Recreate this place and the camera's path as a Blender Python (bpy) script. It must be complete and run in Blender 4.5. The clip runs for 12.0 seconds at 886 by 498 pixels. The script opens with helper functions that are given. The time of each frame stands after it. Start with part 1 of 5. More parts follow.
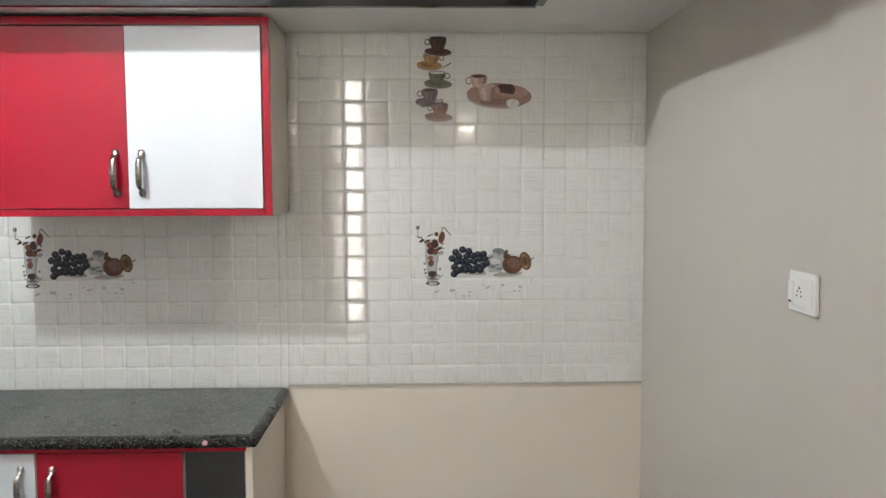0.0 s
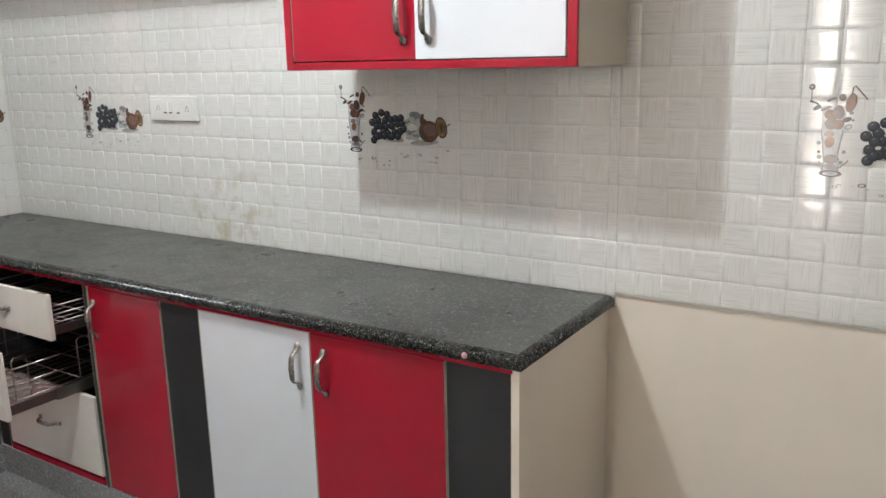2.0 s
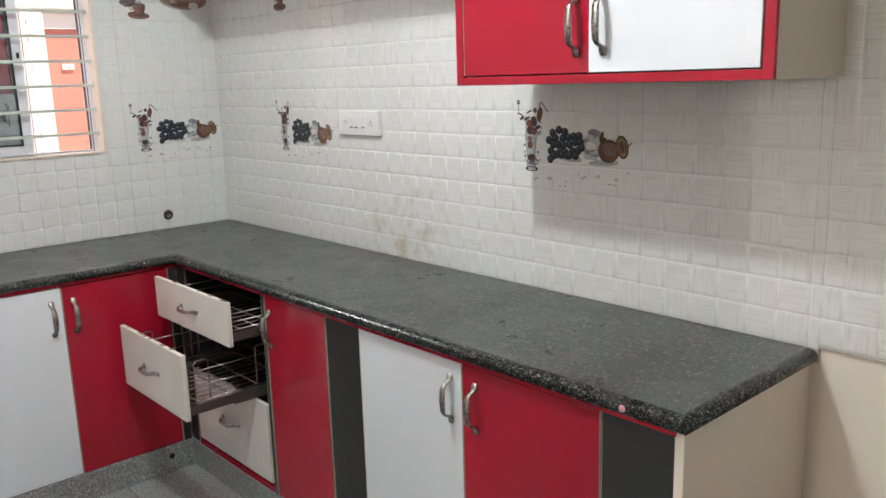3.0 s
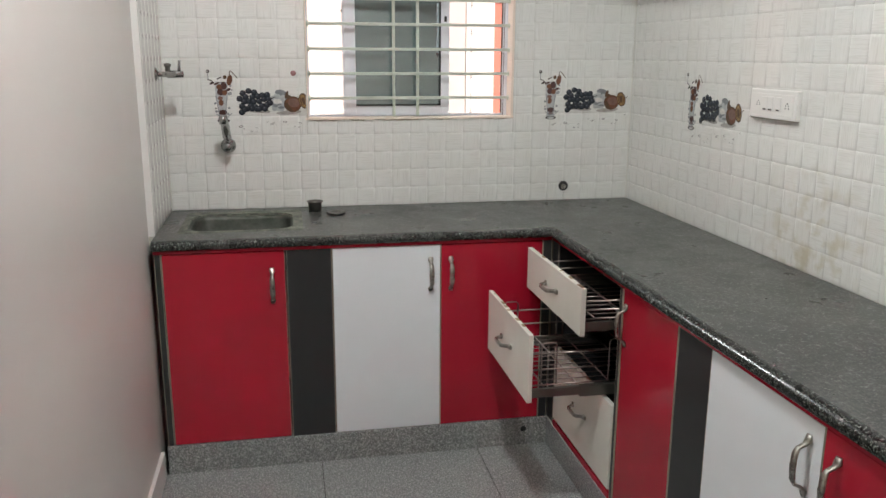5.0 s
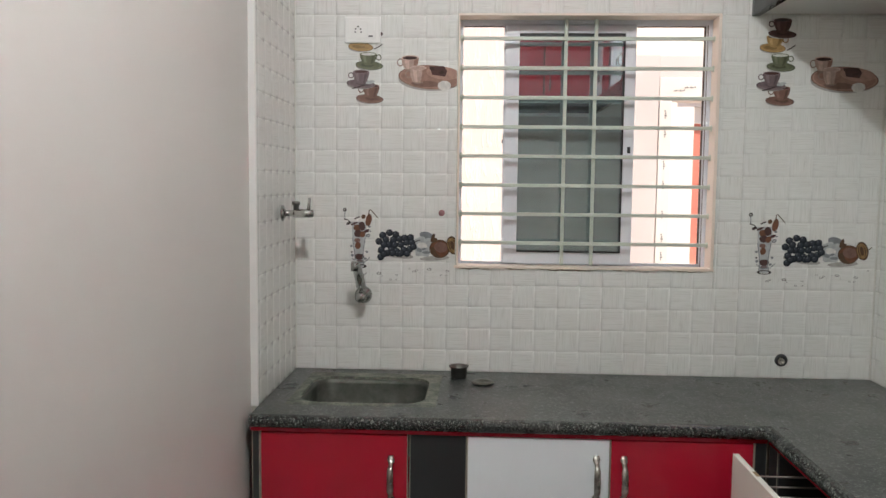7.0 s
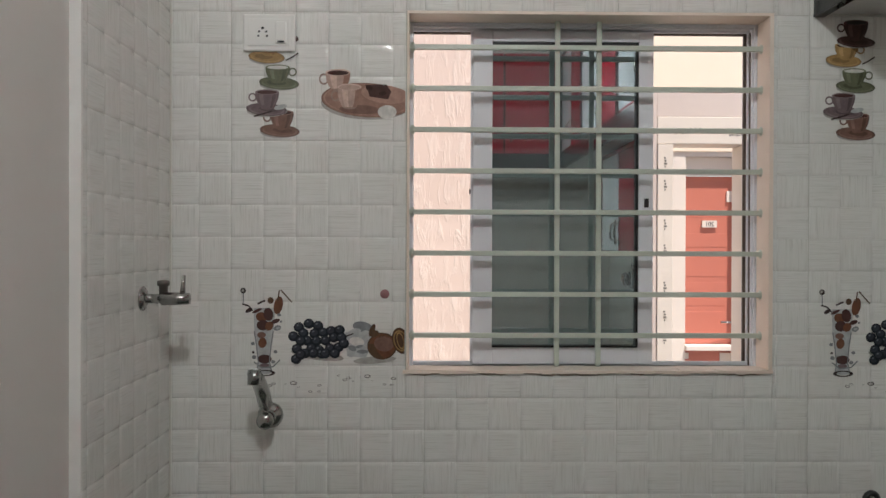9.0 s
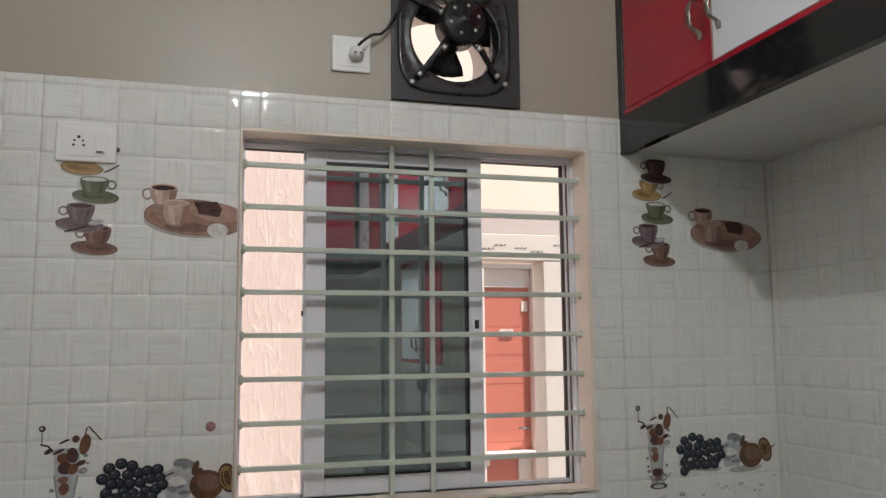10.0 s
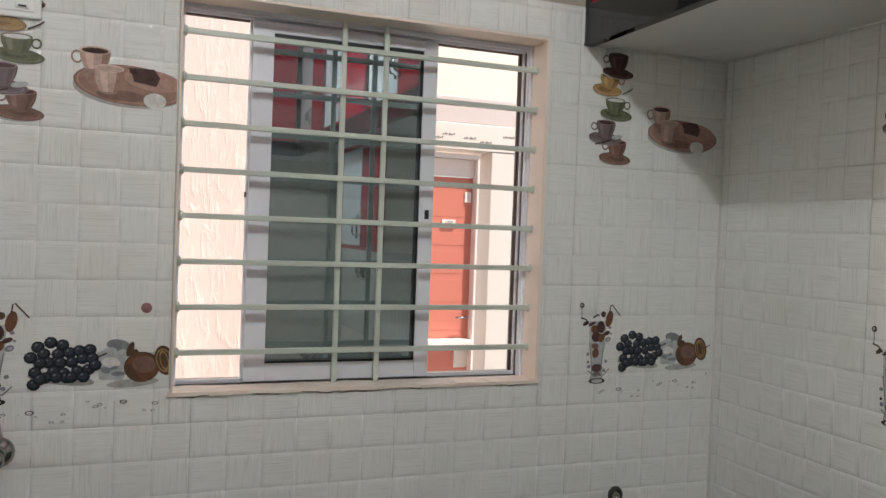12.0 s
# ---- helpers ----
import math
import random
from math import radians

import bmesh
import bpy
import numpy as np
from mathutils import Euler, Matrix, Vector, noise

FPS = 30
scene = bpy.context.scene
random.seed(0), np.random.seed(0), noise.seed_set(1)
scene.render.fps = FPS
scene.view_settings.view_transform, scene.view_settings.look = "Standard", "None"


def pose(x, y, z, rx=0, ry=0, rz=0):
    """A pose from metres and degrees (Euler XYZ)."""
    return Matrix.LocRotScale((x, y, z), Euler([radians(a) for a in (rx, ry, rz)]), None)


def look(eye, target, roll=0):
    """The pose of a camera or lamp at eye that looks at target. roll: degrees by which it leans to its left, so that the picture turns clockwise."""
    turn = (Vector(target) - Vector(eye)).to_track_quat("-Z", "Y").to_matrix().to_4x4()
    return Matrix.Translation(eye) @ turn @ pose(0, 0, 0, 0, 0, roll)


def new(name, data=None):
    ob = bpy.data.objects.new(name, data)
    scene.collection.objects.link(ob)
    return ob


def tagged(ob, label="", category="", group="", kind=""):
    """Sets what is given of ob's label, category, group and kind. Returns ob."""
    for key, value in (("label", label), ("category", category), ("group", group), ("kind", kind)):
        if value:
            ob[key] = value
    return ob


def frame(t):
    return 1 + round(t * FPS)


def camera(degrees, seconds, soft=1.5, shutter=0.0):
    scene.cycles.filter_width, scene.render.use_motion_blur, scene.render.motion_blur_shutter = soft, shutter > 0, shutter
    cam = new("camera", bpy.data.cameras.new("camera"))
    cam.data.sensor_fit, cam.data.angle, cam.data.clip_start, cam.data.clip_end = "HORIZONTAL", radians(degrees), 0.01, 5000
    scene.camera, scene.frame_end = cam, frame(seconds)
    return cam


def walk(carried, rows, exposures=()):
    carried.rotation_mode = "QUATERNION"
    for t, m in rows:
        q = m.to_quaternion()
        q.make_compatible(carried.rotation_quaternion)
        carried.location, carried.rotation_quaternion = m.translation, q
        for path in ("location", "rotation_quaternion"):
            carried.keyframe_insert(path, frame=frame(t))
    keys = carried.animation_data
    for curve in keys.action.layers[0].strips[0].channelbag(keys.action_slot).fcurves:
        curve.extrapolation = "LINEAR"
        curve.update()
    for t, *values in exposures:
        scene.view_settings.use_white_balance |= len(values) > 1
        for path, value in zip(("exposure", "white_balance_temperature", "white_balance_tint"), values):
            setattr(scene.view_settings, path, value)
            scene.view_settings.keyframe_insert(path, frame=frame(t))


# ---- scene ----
cam = camera(57.2, 12.0)
EXPO = [(0, 1.42, 6500, 11), (1.0, 1.5, 6550, 12), (2.5, 1.5, 6550, 13), (3.1, 1.5, 6600, 12), (3.6, 1.32, 6700, 12), (5.5, 1.33, 6780, 12), (6.3, 1.16, 6740, 11.5), (7.2, 1.0, 6740, 11.5), (8.8, 0.45, 6780, 11), (9.5, 0.40, 6820, 11), (10.5, 0.54, 6720, 11), (12, 0.70, 6720, 11)]
PATH = [
    (0, (0.349, 0.746, 1.601), (0.398, 2.738, 1.438), -0.2),
    (0.5, (0.485, 0.944, 1.561), (0.352, 2.906, 1.2), 0.3),
    (0.6, (0.508, 0.976, 1.558), (0.329, 2.929, 1.167), 0.2),
    (1, (0.595, 1.086, 1.545), (0.196, 2.996, 1.105), 0.5),
    (1.5, (0.6, 1.341, 1.528), (-0.079, 3.164, 1.065), -0.4),
    (2, (0.627, 1.511, 1.523), (-0.423, 3.152, 1.07), -1.2),
    (2.5, (0.666, 1.614, 1.525), (-0.59, 3.108, 1.087), -1.5),
    (3, (0.621, 1.726, 1.524), (-0.834, 3.035, 1.112), -1.7),
    (3.5, (0.567, 1.807, 1.528), (-1.088, 2.861, 1.143), -1.3),
    (3.7, (0.555, 1.85, 1.523), (-1.175, 2.778, 1.142), -1.0),
    (5.3, (0.433, 2.042, 1.515), (-1.492, 2.357, 1.074), 0.0),
    (5.5, (0.376, 2.042, 1.514), (-1.562, 2.333, 1.112), -0.3),
    (6, (0.266, 2.029, 1.527), (-1.697, 2.241, 1.205), -0.9),
    (6.5, (0.085, 2.088, 1.527), (-1.901, 2.146, 1.303), -0.8),
    (7, (-0.139, 2.214, 1.546), (-2.13, 2.121, 1.381), 0.6),
    (7.2, (-0.212, 2.218, 1.56), (-2.203, 2.108, 1.405), 1.0),
    (8.8, (-0.932, 2.197, 1.561), (-2.932, 2.175, 1.529), 0.2),
    (9, (-0.99, 2.19, 1.556), (-2.99, 2.217, 1.546), 0.2),
    (9.5, (-1.044, 2.127, 1.587), (-2.997, 2.54, 1.725), -0.1),
    (10, (-1.044, 2.059, 1.615), (-2.95, 2.62, 1.845), -0.5),
    (10.5, (-1.028, 2.044, 1.639), (-2.906, 2.665, 1.934), -0.0),
    (11, (-1.046, 2.023, 1.625), (-2.915, 2.68, 1.905), 0.4),
    (11.5, (-1.054, 2.024, 1.632), (-2.938, 2.684, 1.753), 1.5),
    (12, (-1.113, 2.048, 1.621), (-2.981, 2.762, 1.578), 2.1),
]
walk(cam, [(t, look(eye, target, roll)) for t, eye, target, roll in PATH], EXPO)

# world and lamps
world = bpy.data.worlds.new("world")
scene.world = world
world.use_nodes = True
sky = world.node_tree.nodes.new("ShaderNodeTexSky")
sky.sky_type, sky.sun_disc = "NISHITA", False
sky.sun_elevation, sky.sun_rotation = radians(55), radians(200)
world.node_tree.links.new(sky.outputs[0], world.node_tree.nodes["Background"].inputs[0])
world.node_tree.nodes["Background"].inputs[1].default_value = 0.15


def lamp(name, kind, m, watts, colour, **more):
    data = bpy.data.lights.new(name, kind)
    data.energy, data.color = watts, colour
    for key, value in more.items():
        if key == "radius":
            data.shadow_soft_size = value
        if key == "size":
            data.shape, data.size, data.size_y = "RECTANGLE", value[0], value[1]
        if key == "angle":
            data.angle = value
    ob = new(name, data)
    ob.matrix_world = m
    return ob


SUN = lamp("sun", "SUN", look((0, 0, 0), (-0.36, -0.25, -0.95)), 5.0, (1.0, 0.96, 0.9), angle=radians(0.5))
BULB = (-0.91, 2.235, 2.84)
lamp("kitchen_lamp", "POINT", pose(*BULB), 32, (0.875, 0.97, 1.01), radius=0.045)
lamp("hall_lamp", "POINT", pose(0.8, -2.45, 2.19), 5.2, (1.0, 0.915, 0.80), radius=0.04)
lamp("hall_daylight", "AREA", look((-0.43, -2.66, 1.4), (-0.3, 0, 1.4)), 6.0, (1.0, 0.95, 0.88), size=(0.10, 2.7))

# main measures
WX, AY, SY, EX = -2.905, 3.533, 1.576, 1.115   # faces of the tiled walls and the wall across
TILE = 0.008
CEIL, FLOOR = 2.95, 0.025
TOP = 0.893                                    # worktop
TW, TH = 0.4555, 0.3027                        # one ceramic tile
ROW0 = 0.8918
FW, FA = -2.338, 3.005                         # faces of the cabinet doors


# ---- materials ----
def material(name, base, rough=0.5, metal=0.0, spec=0.5, build=None):
    m = bpy.data.materials.new(name)
    m.use_nodes = True
    b = m.node_tree.nodes["Principled BSDF"]
    b.inputs["Base Color"].default_value = (*base, 1)
    b.inputs["Roughness"].default_value = rough
    b.inputs["Metallic"].default_value = metal
    b.inputs["Specular IOR Level"].default_value = spec
    if build:
        build(Net(m, b))
    return m


class Net:
    def __init__(self, m, b):
        self.m, self.b, self.t = m, b, m.node_tree
        self.co = None

    def node(self, kind, **values):
        n = self.t.nodes.new(kind)
        for k, v in values.items():
            setattr(n, k, v)
        return n

    def link(self, a, b):
        self.t.links.new(a, b)

    def coords(self, scale=(1, 1, 1), offset=False):
        c = self.node("ShaderNodeTexCoord")
        m = self.node("ShaderNodeMapping")
        m.inputs["Scale"].default_value = scale
        self.link(c.outputs["Object"], m.inputs["Vector"])
        if offset:
            info = self.node("ShaderNodeObjectInfo")
            mul = self.math("MULTIPLY", info.outputs["Random"], 37.0)
            self.link(mul, m.inputs["Location"])
        return m.outputs[0]

    def noise(self, scale, detail=4, rough=0.55, stretch=(1, 1, 1), offset=False, distort=0.0):
        n = self.node("ShaderNodeTexNoise")
        n.inputs["Scale"].default_value, n.inputs["Detail"].default_value = scale, detail
        n.inputs["Roughness"].default_value, n.inputs["Distortion"].default_value = rough, distort
        self.link(self.coords(stretch, offset), n.inputs["Vector"])
        return n.outputs["Fac"]

    def voronoi(self, scale, feature="F1", stretch=(1, 1, 1)):
        n = self.node("ShaderNodeTexVoronoi", feature=feature)
        n.inputs["Scale"].default_value = scale
        self.link(self.coords(stretch), n.inputs["Vector"])
        return n.outputs["Distance"], n.outputs.get("Color")

    def ramp(self, fac, stops):
        n = self.node("ShaderNodeValToRGB")
        e = n.color_ramp.elements
        while len(e) < len(stops):
            e.new(0.5)
        for s, (p, c) in zip(e, stops):
            s.position, s.color = p, (*((c, c, c) if isinstance(c, float) else c), 1)
        self.link(fac, n.inputs[0])
        return n.outputs[0]

    def math(self, op, a, b=0.0):
        n = self.node("ShaderNodeMath", operation=op)
        for k, v in ((0, a), (1, b)):
            if isinstance(v, (int, float)):
                n.inputs[k].default_value = v
            else:
                self.link(v, n.inputs[k])
        return n.outputs[0]

    def mix(self, fac, a, b, mode="MIX"):
        n = self.node("ShaderNodeMix", data_type="RGBA", blend_type=mode)
        for k, v in ((0, fac), (6, a), (7, b)):
            if isinstance(v, (int, float)):
                n.inputs[k].default_value = v
            elif isinstance(v, tuple):
                n.inputs[k].default_value = (*v, 1)
            else:
                self.link(v, n.inputs[k])
        return n.outputs[2]

    def base(self, colour):
        self.link(colour, self.b.inputs["Base Color"])

    def rough(self, value):
        self.link(value, self.b.inputs["Roughness"])

    def bump(self, height, distance=0.001, strength=1.0):
        n = self.node("ShaderNodeBump")
        n.inputs["Distance"].default_value, n.inputs["Strength"].default_value = distance, strength
        self.link(height, n.inputs["Height"])
        if self.b.inputs["Normal"].is_linked:
            self.link(self.b.inputs["Normal"].links[0].from_socket, n.inputs["Normal"])
        self.link(n.outputs[0], self.b.inputs["Normal"])


def wall_paint(tone, rough=0.5):
    def build(n):
        big = n.noise(1.3, 3)
        fine = n.noise(60, 3)
        low = tuple(c * 0.93 for c in tone)
        n.base(n.mix(n.ramp(big, [(0.35, 0.0), (0.7, 1.0)]), low, tone))
        n.bump(fine, 0.0006, 0.5)
        n.bump(n.noise(5, 2), 0.006, 0.35)
        n.rough(n.ramp(big, [(0.3, rough - 0.06), (0.7, rough + 0.08)]))
    return build


def ceramic(n):
    c = n.node("ShaderNodeTexCoord")
    sep = n.node("ShaderNodeSeparateXYZ")
    n.link(c.outputs["Object"], sep.inputs[0])
    cu = n.math("FLOOR", n.math("DIVIDE", sep.outputs[0], TW / 6))
    cv = n.math("FLOOR", n.math("DIVIDE", sep.outputs[1], TH / 4))
    parity = n.math("FLOORED_MODULO", n.math("ADD", cu, cv), 2.0)
    across = n.noise(9, 5, 0.75, (1.2, 40, 1), True)
    along = n.noise(9, 5, 0.75, (40, 1.2, 1), True)
    line = n.mix(parity, across, along)
    streak = n.ramp(line, [(0.34, (0.615, 0.605, 0.565)), (0.46, (0.745, 0.74, 0.705)), (0.58, (0.79, 0.785, 0.755))])
    grime = n.ramp(n.noise(3.2, 4, 0.6, offset=True), [(0.5, 0.0), (0.8, 0.35)])
    geo = n.node("ShaderNodeNewGeometry")
    spot = n.node("ShaderNodeVectorMath", operation="SUBTRACT")
    n.link(geo.outputs["Position"], spot.inputs[0])
    spot.inputs[1].default_value = (-1.58, 3.53, 0.98)
    squash = n.node("ShaderNodeVectorMath", operation="MULTIPLY")
    n.link(spot.outputs[0], squash.inputs[0])
    squash.inputs[1].default_value = (3.4, 3.0, 3.6)
    far = n.node("ShaderNodeVectorMath", operation="LENGTH")
    n.link(squash.outputs[0], far.inputs[0])
    drips = n.node("ShaderNodeTexNoise")
    drips.inputs["Scale"].default_value, drips.inputs["Detail"].default_value = 16, 6
    n.link(squash.outputs[0], drips.inputs["Vector"])
    drips.inputs["Scale"].default_value = 4.5
    stain = n.math("MULTIPLY", n.ramp(far.outputs["Value"], [(0.25, 1.0), (1.0, 0.0)]), n.ramp(drips.outputs["Fac"], [(0.48, 0.0), (0.66, 0.75)]))
    n.base(n.mix(stain, n.mix(grime, streak, (0.66, 0.63, 0.55)), (0.50, 0.445, 0.31)))
    n.bump(line, 0.0002, 0.2)
    n.bump(n.noise(14, 2, offset=True), 0.0008, 0.25)
    n.rough(n.ramp(n.noise(30, 3, offset=True), [(0.35, 0.02), (0.75, 0.06)]))
    n.b.inputs["Specular IOR Level"].default_value = 0.65


def granite(dark, light, amount, gloss, dusty):
    def build(n):
        speck = n.ramp(n.noise(190, 3, 0.75), [(0.53 - amount, 0.0), (0.63 - amount, 1.0)])
        coarse = n.ramp(n.noise(70, 4, 0.7), [(0.45, 0.0), (0.7, 1.0)])
        tone = n.mix(speck, dark, light)
        tone = n.mix(n.math("MULTIPLY", coarse, 0.4), tone, tuple((a + b) / 2 for a, b in zip(dark, light)))
        if dusty:
            damp = n.ramp(n.noise(2.6, 4, 0.65, distort=0.6), [(0.38, 0.75), (0.54, 0.0)])
            patch = n.ramp(n.noise(4.5, 7, 0.8), [(0.44, 0.0), (0.62, dusty)])
            tone = n.mix(patch, tone, (0.125, 0.13, 0.12))
            tone = n.mix(damp, tone, (0.028, 0.031, 0.030))
            scuff = n.ramp(n.noise(22, 8, 0.85, (1, 1.7, 1)), [(0.56, 0.0), (0.70, 0.75)])
            tone = n.mix(scuff, tone, (0.27, 0.275, 0.26))
            fleck = n.ramp(n.noise(75, 4, 0.85, (1.6, 1, 1)), [(0.57, 0.0), (0.65, 0.6)])
            tone = n.mix(fleck, tone, (0.44, 0.44, 0.42))
        grain = n.ramp(n.noise(95, 5, 0.8), [(0.56, 0.0), (0.72, 0.8)])
        tone = n.mix(grain, tone, tuple(min(1, b * 2.0) for b in light))
        n.base(tone)
        n.rough(n.ramp(n.noise(9, 5, 0.7), [(0.3, gloss), (0.7, gloss + 0.22)]))
        n.bump(n.noise(150, 2), 0.0003, 0.4)
    return build


def laminate(tone, rough, wear=(0.5, 0.4, 0.35)):
    def build(n):
        big = n.noise(2.2, 3, offset=True)
        low = tuple(c * 0.965 for c in tone)
        colour = n.mix(n.ramp(big, [(0.1, 0.0), (0.9, 1.0)]), low, tone)
        marks = n.ramp(n.noise(130, 2, 0.6, (1, 1, 0.6), True), [(0.79, 0.0), (0.83, 0.55)])
        n.base(n.mix(marks, colour, wear))
        n.rough(n.ramp(n.noise(14, 4, 0.6, offset=True), [(0.3, rough), (0.75, rough + 0.04)]))
        n.bump(n.noise(7, 2, offset=True), 0.0003, 0.2)
    return build


def drawer_board(n):
    soil = n.ramp(n.noise(5, 5, 0.6, (1, 1, 0.5)), [(0.45, 0.0), (0.8, 0.4)])
    n.base(n.mix(soil, (0.78, 0.75, 0.68), (0.62, 0.57, 0.47)))
    n.rough(n.ramp(n.noise(12, 3), [(0.3, 0.3), (0.7, 0.36)]))


def steel(n):
    n.rough(n.ramp(n.noise(25, 4), [(0.3, 0.18), (0.7, 0.42)]))
    n.base(n.mix(n.ramp(n.noise(60, 4), [(0.4, 0.0), (0.7, 1.0)]), (0.28, 0.26, 0.23), (0.56, 0.54, 0.5)))


def stucco(n):
    ridge = n.ramp(n.noise(34, 4, 0.6, (1, 1, 0.28), distort=0.8), [(0.48, 0.0), (0.66, 1.0)])
    n.bump(ridge, 0.0018, 0.8)
    n.base(n.mix(ridge, (0.84, 0.68, 0.62), (0.89, 0.75, 0.69)))


CREAM = (0.66, 0.60, 0.53)
M = {}
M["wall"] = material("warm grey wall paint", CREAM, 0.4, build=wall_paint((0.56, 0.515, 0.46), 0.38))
M["wallw"] = material("taupe wall paint", CREAM, 0.45, build=wall_paint((0.42, 0.372, 0.305), 0.42))
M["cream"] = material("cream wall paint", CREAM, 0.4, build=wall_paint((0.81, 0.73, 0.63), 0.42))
M["pale"] = material("off-white paint", CREAM, 0.5, build=wall_paint((0.78, 0.76, 0.73), 0.5))
M["rose"] = material("pale pinkish grey paint", CREAM, 0.4, build=wall_paint((0.69, 0.655, 0.62), 0.42))
M["tile"] = material("glazed ceramic", (0.74, 0.72, 0.68), 0.1, build=ceramic)
M["joint"] = material("dirty floor joint", (0.05, 0.05, 0.048), 0.9)
M["grout"] = material("grout", (0.42, 0.40, 0.35), 0.9, build=wall_paint((0.50, 0.485, 0.43), 0.85))
M["mortar"] = material("old mortar", (0.3, 0.24, 0.18), 0.9, build=lambda n: n.base(n.mix(n.ramp(n.noise(60, 5, 0.7), [(0.4, 0.0), (0.65, 1.0)]), (0.20, 0.15, 0.10), (0.46, 0.39, 0.30))))
M["beampink"] = material("pinkish grey outer paint", (0.7, 0.6, 0.57), 0.7, build=wall_paint((0.66, 0.56, 0.53), 0.7))
M["markgrey"] = material("printed grey ink", (0.2, 0.18, 0.17), 0.7)
M["seal"] = material("dusty brown rubber", (0.10, 0.07, 0.055), 0.7)
M["caulk"] = material("off-white corner filler", (0.66, 0.65, 0.60), 0.6, build=wall_paint((0.68, 0.665, 0.61), 0.6))
M["granite"] = material("black granite", (0.02, 0.02, 0.02), 0.2, build=granite((0.012, 0.014, 0.013), (0.11, 0.115, 0.11), 0.02, 0.24, 0.75))
M["granite_edge"] = material("polished black granite", (0.02, 0.02, 0.02), 0.1, build=granite((0.006, 0.007, 0.007), (0.17, 0.18, 0.165), 0.0, 0.14, 0))
M["floor"] = material("grey floor stone", (0.2, 0.2, 0.2), 0.4, build=granite((0.15, 0.155, 0.155), (0.40, 0.41, 0.40), 0.06, 0.32, 0))
M["red"] = material("red laminate", (0.42, 0.015, 0.025), 0.25, build=laminate((0.40, 0.010, 0.027), 0.12))
M["white"] = material("white laminate", (0.75, 0.75, 0.75), 0.25, build=laminate((0.80, 0.825, 0.85), 0.22, (0.6, 0.57, 0.5)))
M["ivory"] = material("ivory drawer laminate", (0.7, 0.66, 0.58), 0.3, build=drawer_board)
M["black"] = material("charcoal laminate", (0.03, 0.03, 0.03), 0.35, build=laminate((0.021, 0.021, 0.022), 0.38, (0.12, 0.12, 0.12)))
M["gloss_black"] = material("gloss black laminate", (0.012, 0.012, 0.012), 0.1, build=laminate((0.012, 0.012, 0.013), 0.06, (0.04, 0.04, 0.04)))
M["edge"] = material("pale edge band", (0.38, 0.34, 0.27), 0.6)
M["fan_black"] = material("black enamel", (0.016, 0.016, 0.017), 0.3, build=lambda n: n.rough(n.ramp(n.noise(30, 4), [(0.35, 0.22), (0.7, 0.45)])))
M["bright"] = material("bright zinc", (0.68, 0.68, 0.66), 0.35, 0.8)
M["steel"] = material("brushed steel", (0.6, 0.58, 0.55), 0.3, 1.0, build=steel)
M["chrome"] = material("worn chrome", (0.42, 0.42, 0.41), 0.16, 1.0)
M["wire"] = material("rusting chromed wire", (0.36, 0.30, 0.28), 0.3, 1.0)
M["dull"] = material("tarnished metal", (0.2, 0.19, 0.17), 0.45, 1.0)
M["plastic"] = material("white plastic", (0.82, 0.81, 0.78), 0.3)
M["hole"] = material("dark plastic", (0.012, 0.012, 0.012), 0.5)
M["grill"] = material("pale green-white enamel", (0.56, 0.60, 0.52), 0.35)
M["frame"] = material("lilac-white powder coat", (0.78, 0.78, 0.82), 0.35)
M["peach"] = material("peach jamb paint", (0.74, 0.60, 0.48), 0.5, build=wall_paint((0.84, 0.72, 0.62), 0.5))
M["stucco"] = material("peach stucco", (0.85, 0.66, 0.52), 0.8, build=stucco)
M["peachwall"] = material("peach outer paint", (0.85, 0.66, 0.52), 0.7, build=wall_paint((0.90, 0.74, 0.60), 0.7))
M["outwhite"] = material("white outer paint", (0.85, 0.8, 0.76), 0.6, build=wall_paint((0.76, 0.68, 0.62), 0.6))
M["outred"] = material("orange-red door paint", (0.62, 0.12, 0.07), 0.4, build=laminate((0.54, 0.17, 0.12), 0.4))
M["bulb"] = material("lit bulb", (1, 1, 1), 0.3)
M["bulb"].node_tree.nodes["Principled BSDF"].inputs["Emission Color"].default_value = (0.93, 0.98, 1.0, 1)
M["bulb"].node_tree.nodes["Principled BSDF"].inputs["Emission Strength"].default_value = 12
M["skyglow"] = material("daylit haze", (1, 1, 1), 1.0)
M["skyglow"].node_tree.nodes["Principled BSDF"].inputs["Emission Color"].default_value = (1.0, 0.93, 0.84, 1)
M["skyglow"].node_tree.nodes["Principled BSDF"].inputs["Emission Strength"].default_value = 4.0


def dark_glass():
    """Sun-control glass: it mirrors the room with a green-grey tint."""
    return material("tinted reflective window glass", (0.41, 0.485, 0.505), 0.015, 0.78, 0.6)


M["glass"] = dark_glass()


